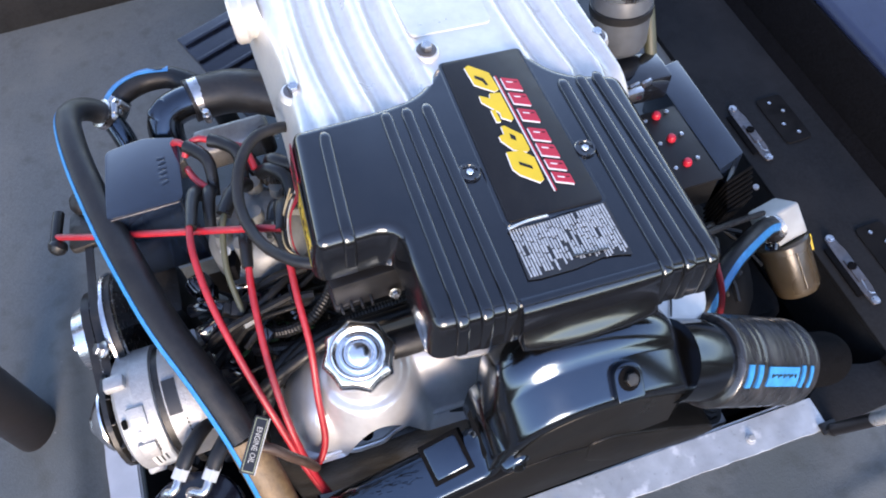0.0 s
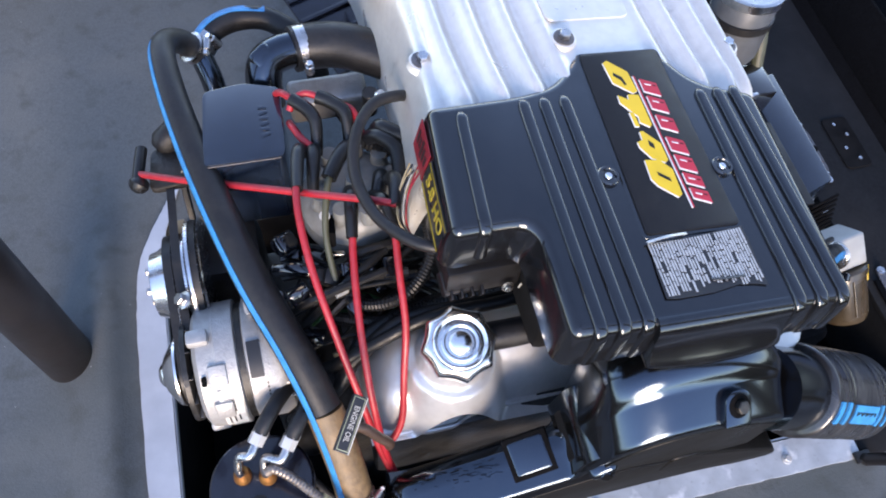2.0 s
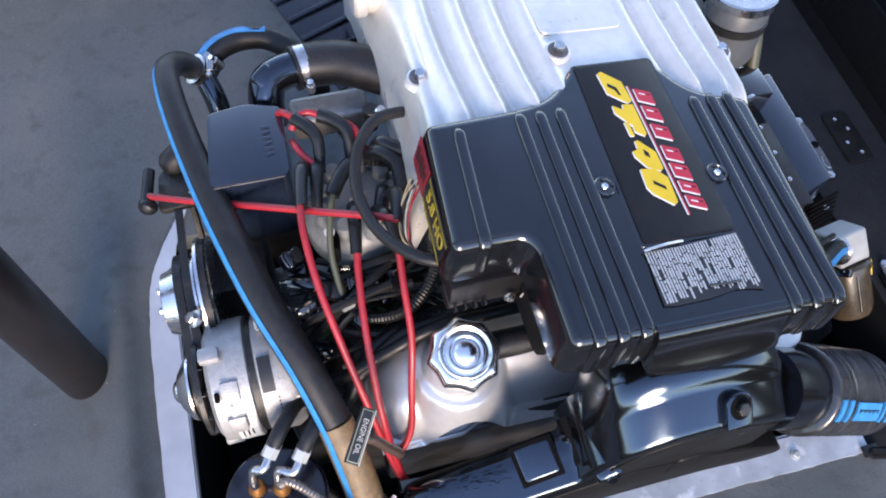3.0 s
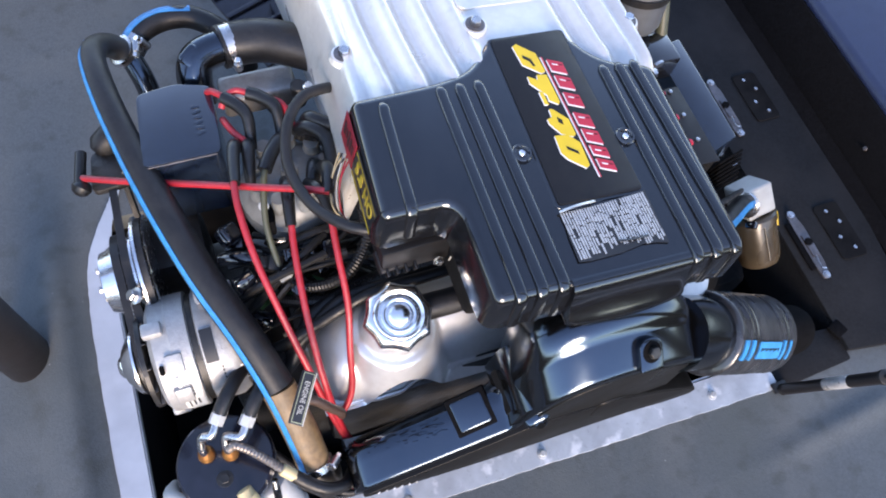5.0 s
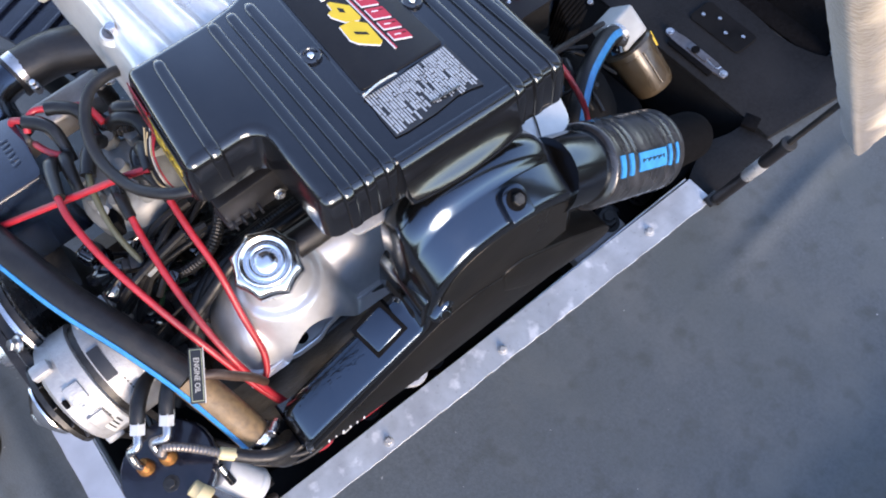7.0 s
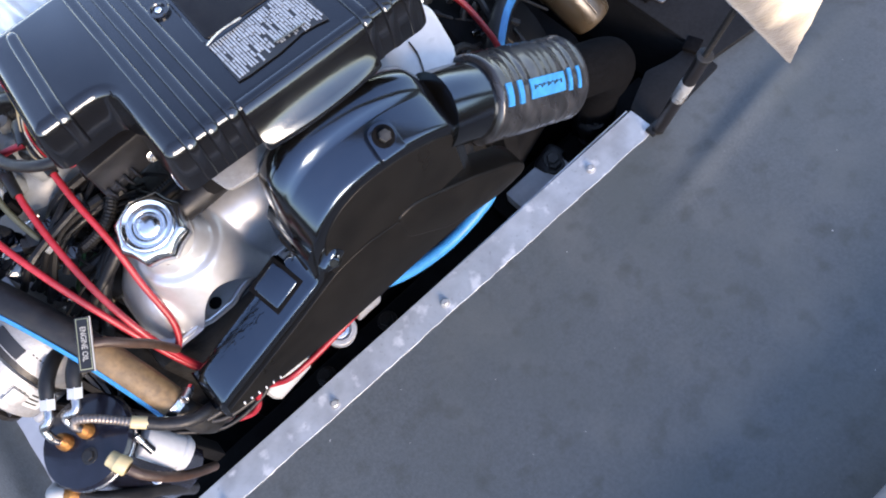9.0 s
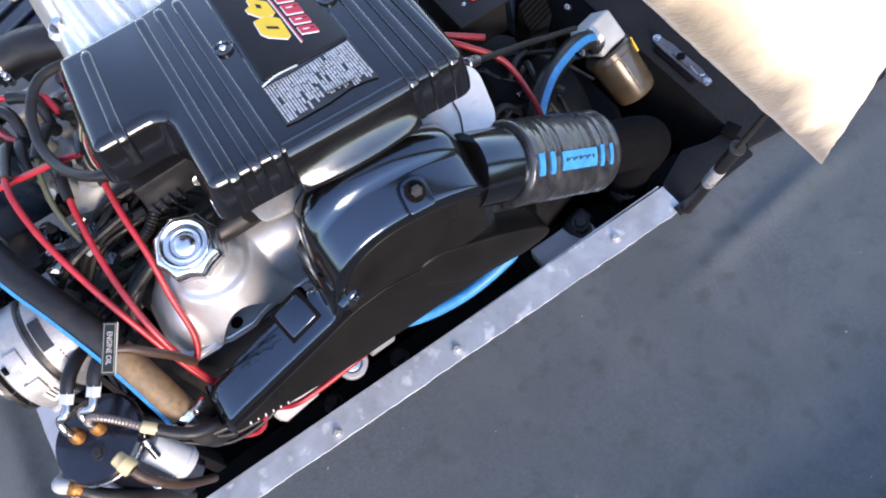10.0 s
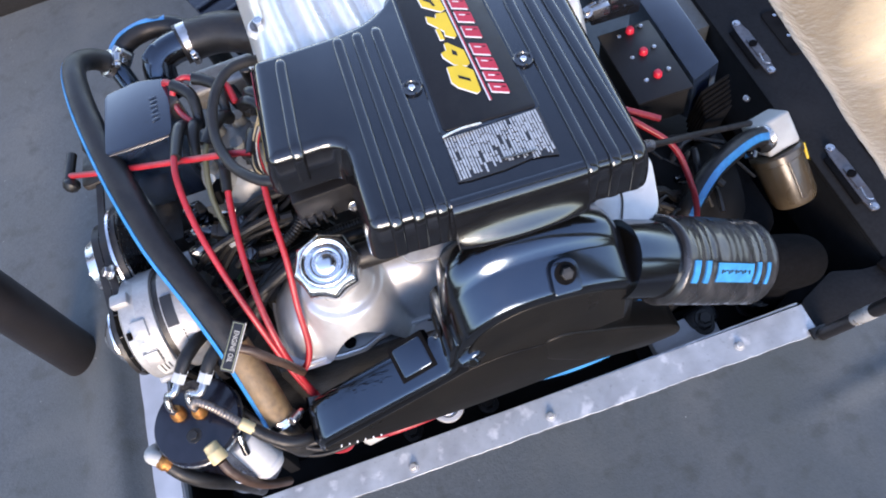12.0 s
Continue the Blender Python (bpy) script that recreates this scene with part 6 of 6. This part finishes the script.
part("yellow_mark", rod(so + sd * 0.01 + V((0.044, -0.008, 0.018)), so + sd * 0.04 + V((0.042, -0.008, 0.016)), 0.0025), YELLOW_PAINT, sep)
part("inlet_clamp", lathe([(0, 0.022), (0.001, 0.0235), (0.016, 0.0235), (0.017, 0.022)], (0.532, 0.300, 0.120), (-0.8, -0.45, 0.2), 26), STEEL, sep)
for k in range(4):
    part("spring_ring", lathe([(0, 0.0236), (0.001, 0.0245), (0.002, 0.0236)], V((0.532, 0.300, 0.120)) + V((-0.8, -0.45, 0.2)).normalized() * (0.003 + 0.0035 * k), (-0.8, -0.45, 0.2), 26), STEEL, sep)
part("bleed_screw", rod((0.528, 0.372, 0.150), (0.538, 0.378, 0.135), 0.0050), STEEL, sep, "small steel screw")
sh = thing("suction_hose", "black hose with broad blue stripe leaving the separator", "hose")
SH = [(0.530, 0.300, 0.122), (0.490, 0.285, 0.155), (0.435, 0.255, 0.190), (0.375, 0.222, 0.205), (0.322, 0.185, 0.185), (0.290, 0.165, 0.12), (0.275, 0.17, 0.0)]
part("hose", tube(SH, 0.0175, 18), RUBBER, sh)
part("blue_stripe", stripe(SH, 0.0178, -12, 30, up=(0.3, -0.7, 0.6)), BLUE, sh, "broad blue stripe")
for pts, r in (([(0.20, 0.30, 0.40), (0.235, 0.283, 0.365), (0.262, 0.262, 0.348), (0.300, 0.225, 0.318), (0.312, 0.185, 0.275), (0.316, 0.155, 0.22), (0.305, 0.13, 0.12)], 0.0048),
               ([(0.20, 0.31, 0.40), (0.235, 0.298, 0.365), (0.27, 0.285, 0.345), (0.30, 0.272, 0.33)], 0.0052)):
    rc = thing("red_cable", "thick red battery cable at the engine's aft end", "cable", "red battery cables")
    part("cable", tube(pts, r, 12), RED, rc)
bc = thing("black_cable", "black control cable with steel end fitting", "cable", "black cables")
part("cable", tube([(0.200, 0.170, 0.436), (0.28, 0.206, 0.365), (0.355, 0.242, 0.298), (0.43, 0.278, 0.228), (0.50, 0.31, 0.165)], 0.0050, 10), RUBBER, bc)
part("ferrule", rod((0.218, 0.178, 0.420), (0.240, 0.188, 0.400), 0.0085), STEEL, bc)
clut = thing("aft_wiring", "tangle of dark wires and terminals behind the engine", "wiring")
for k in range(34):
    a = V((rnd.uniform(0.24, 0.40), rnd.uniform(0.18, 0.34), rnd.uniform(0.10, 0.20)))
    b = a + V((rnd.uniform(-0.12, 0.12), rnd.uniform(-0.1, 0.1), rnd.uniform(-0.08, 0.05)))
    part("wire", tube([a, a.lerp(b, 0.4) + V((0, 0.01, 0.03)), b], rnd.choice((0.0022, 0.003, 0.0045, 0.006)), 7, 5), rnd.choice((RUBBER,) * 10 + (DARK_METAL,)), clut)
for k in range(12):
    part("terminal", block((0.02, 0.012, 0.01), pose(rnd.uniform(0.26, 0.45), rnd.uniform(0.2, 0.33), rnd.uniform(0.14, 0.23), rnd.uniform(-50, 50), rnd.uniform(-50, 50), rnd.uniform(0, 180)), 0.002), rnd.choice((BOX_BLACK, BOX_BLACK, DARK_METAL, GALVANISED)), clut)
# gearbox blackened to carry the shade of the aft gap in its colour
part("gearbox", box(0.26, 0.52, 0.18, 0.46, -0.25, 0.04, 0.03), MATTE_BLACK, clut)

# ---------------------------------------------------------------- aft sill board with latches
sill = thing("sill_board", "charcoal carpeted sill board across the well's aft end", "board")
part("top", slab(rounded([(0.640, -0.004), (0.93, -0.045), (0.93, 0.030), (0.858, 0.036), (0.826, 0.12), (0.838, 0.22), (0.840, 1.25), (0.640, 1.25)], [0.003, 0.01, 0.02, 0.03, 0.05, 0.05, 0.003, 0.003], 4), 0.012, pose(0, 0, 0.012), 0.003, 2), BOARD, sill, smooth=30)
part("tongue", slab(rounded([(0.476, -0.030), (0.642, -0.020), (0.642, 0.048), (0.60, 0.052), (0.552, 0.068), (0.476, 0.034)], 0.006, 3), 0.010, pose(0, 0, 0.001), 0.002, 2), BOARD, sill, smooth=30)
bm = bmesh.new()
skin(bm, [[(0.640, 0.0, 0.0), (0.652, 0.0, 0.0), (0.640, 0.0, -0.16), (0.628, 0.0, -0.16)], [(0.640, 1.25, 0.0), (0.652, 1.25, 0.0), (0.640, 1.25, -0.16), (0.628, 1.25, -0.16)]])
part("face", bm, BOARD, sill, smooth=30)
# black block stands for the shade inside the cut-out
part("cut_out", block((0.03, 0.03, 0.01), pose(0.642, 0.040, 0.0085, 0, 0, 20), 0.003), MATTE_BLACK, sill)


def latch(y):
    x = 0.676
    la = thing("draw_latch", "worn zinc draw latch screwed to the board's edge", "latch", "draw latches")
    R_ = pose(x + 0.004, y, 0.015, 0, 0, 0)
    part("base_strip", slab(rounded([(-0.008, -0.078), (0.008, -0.078), (0.010, -0.055), (0.013, -0.045), (0.013, 0.045), (0.010, 0.055), (0.008, 0.078), (-0.008, 0.078), (-0.012, 0.045), (-0.012, -0.045)], 0.004, 3), 0.004, R_ @ pose(0, 0, 0.002), 0.001, 1), GALVANISED, la)
    # raised black bar in place of the slot's shaded depth
    part("dark_slot", block((0.014, 0.110, 0.006), R_ @ pose(-0.018, 0.0, 0.0005), 0.003), MATTE_BLACK, la)
    part("lever", block((0.016, 0.050, 0.004), R_ @ pose(0.002, -0.004, 0.003), 0.0015, 2), GALVANISED, la)
    part("roller", rod(R_ @ V((0.001, 0.004, 0.003)), R_ @ V((0.001, 0.004, 0.0075)), 0.0085), MATTE_BLACK, la)
    part("wire_bail", tube([R_ @ V((-0.004, -0.03, 0.010)), R_ @ V((-0.008, -0.055, 0.012)), R_ @ V((0.002, -0.06, 0.010))], 0.0015, 8), STEEL, la)
    for dy in (-0.071, 0.071):
        bolt(la, R_ @ V((0.0, dy, 0.002)), R_.to_3x3() @ V((0, 0, 1)), 0.0055, 0.005, STEEL, name="screw")
    pl = thing("keeper_plate", "dark keeper plate with four bright screws", "plate", "keeper plates")
    part("plate", slab(rounded([(-0.03, -0.065), (0.03, -0.065), (0.03, 0.065), (-0.03, 0.065)], 0.012, 4), 0.003, R_ @ pose(0.085, 0.010, 0.0005), 0.001, 1), BILGE, pl)
    for dx, dy in ((0.079, 0.053), (0.095, 0.024), (0.076, -0.009), (0.094, -0.038)):
        part("screw", lathe([(0, 0.0042), (0.002, 0.004), (0.003, 0.002)], R_ @ V((dx, dy + 0.004, 0.0005)), R_.to_3x3() @ V((0, 0, 1)), 12), STEEL, pl)


latch(0.218)
latch(0.574)
seat = thing("blue_seat_base", "blue vinyl seat base with black fuzzy front behind the board", "seat base")
part("black_well", box(0.842, 1.9, 0.052, 1.24, -0.004, 0.004, 0.001), MATTE_BLACK, seat, "black felt lining")
part("front", slab([(0.0, 0.0), (1.16, 0.0), (1.16, 0.11), (0.0, 0.11)][::-1], 0.02, Matrix.Translation((0.885, 0.055, 0.004)) @ Matrix(((0, 0.5, -0.87, 0), (1, 0, 0, 0), (0, 0.87, 0.5, 0), (0, 0, 0, 1))), 0.004), MATTE_BLACK, seat, "black insulated front")
part("screw", lathe([(0, 0.005), (0.003, 0.004), (0.004, 0.0)], (0.905, 0.375, 0.046), (-0.87, 0, 0.5), 12), GALVANISED, seat)
part("cushion", box(0.955, 1.7, 0.10, 0.82, 0.004, 0.110, 0.02, 4), BLUE_VINYL, seat)
part("end_panel", box(0.862, 1.3, -0.002, 0.050, 0.012, 0.075, 0.006, 3), BLUE_VINYL, seat)

# ---------------------------------------------------------------- gas strut and the raised engine box
strut = thing("gas_strut", "black gas strut with silver label holding up the lid", "gas strut")
s0, sdv = V((0.476, -0.032, 0.006)), V((0.022, -0.236, 0.97)).normalized()
part("ball_end", lathe([(0, 0.008), (0.006, 0.011), (0.012, 0.009)], s0 - sdv * 0.006, sdv, 18), DARK_METAL, strut)
part("cylinder", rod(s0 + sdv * 0.008, s0 + sdv * 0.262, 0.0105, 24), PYLON_BLACK, strut)
part("label_band", lathe([(0, 0.0105), (0.0005, 0.0109), (0.062, 0.0109), (0.0625, 0.0105)], s0 + sdv * 0.125, sdv, 24), LABEL_WHITE, strut, "silver label")
part("collar", lathe([(0, 0.0105), (0.001, 0.0122), (0.008, 0.0122), (0.009, 0.0105)], s0 + sdv * 0.260, sdv, 24), DARK_METAL, strut)
part("piston_rod", rod(s0 + sdv * 0.262, s0 + sdv * 0.52, 0.0045, 16), DARK_METAL, strut)
part("bracket", block((0.03, 0.02, 0.006), pose(0.474, -0.026, 0.004), 0.002), DARK_METAL, strut)

lid = thing("engine_box_lid", "raised engine box with cream plush side, shade painted along its edge", "engine box")
T0 = V((0.611, -0.162, 0.155))
DL = V((-0.521, -0.031, 0.853)).normalized()
DR = V((-0.20, -0.155, 0.966)).normalized()
nl = DL.cross(DR).normalized()
if nl.y > 0:
    nl = -nl
ex = DL
ey = nl.cross(ex)
LM = Matrix((ex, ey, nl)).transposed().to_4x4()
LM.translation = T0
dr2 = (DR.dot(ex), DR.dot(ey))
sgn = 1 if dr2[1] > 0 else -1


def lid_side():
    """The lid's padded side: a grid over the corner between its two edges, thickened, with tufted relief."""
    bm = bmesh.new()
    n, m = 70, 44
    grid = []
    for i in range(n + 1):
        row = []
        for j in range(m + 1):
            a, b = 0.022 + i / n * 1.24, j / m
            p = V((a * (1 - b) + a * dr2[0] * 1.05 * b, a * dr2[1] * 1.05 * b, 0))
            q = p + V((0, 0, -0.014 * math.exp(-min(b, 1 - b) * max(a, 0.02) / 0.012) + 0.004 * noise.noise(V((p.x * 14, p.y * 14, 3))) + 0.002 * noise.noise(V((p.x * 60, p.y * 60, 9)))))
            row.append(q)
        grid.append(row)
    vs = [[bm.verts.new(LM @ p) for p in r] for r in grid]
    for a, b in zip(vs, vs[1:]):
        for k in range(m):
            bm.faces.new((a[k], a[k + 1], b[k + 1], b[k]))
    edge = [e for e in bm.edges if len(e.link_faces) == 1]
    r = bmesh.ops.extrude_edge_only(bm, edges=edge)
    back = LM.to_3x3() @ V((0, 0, -0.035))
    for v in r["geom"]:
        if isinstance(v, bmesh.types.BMVert):
            v.co += back
    return bm


# brown bands in the plush colour stand in for shade along its edge
shade_edge(PLUSH, T0, ey * sgn, 0.12, (0.50, 0.41, 0.29))
shade_edge(PLUSH, T0, ey * sgn, 0.055, (0.085, 0.068, 0.05))
part("plush_side", lid_side(), PLUSH, lid, "cream plush side panel", smooth=60)
back = nl * -0.037
part("edge_trim", sweep([T0 + back * 0.6 + DR * 0.06, T0 + back * 0.6 + DR * 0.5, T0 + back * 0.6 + DR * 1.25], [(-0.012, -0.004), (-0.012, 0.004), (0.012, 0.004), (0.012, -0.004)], smooth_path=False), BLUE_VINYL, lid, "blue-grey vinyl edge")
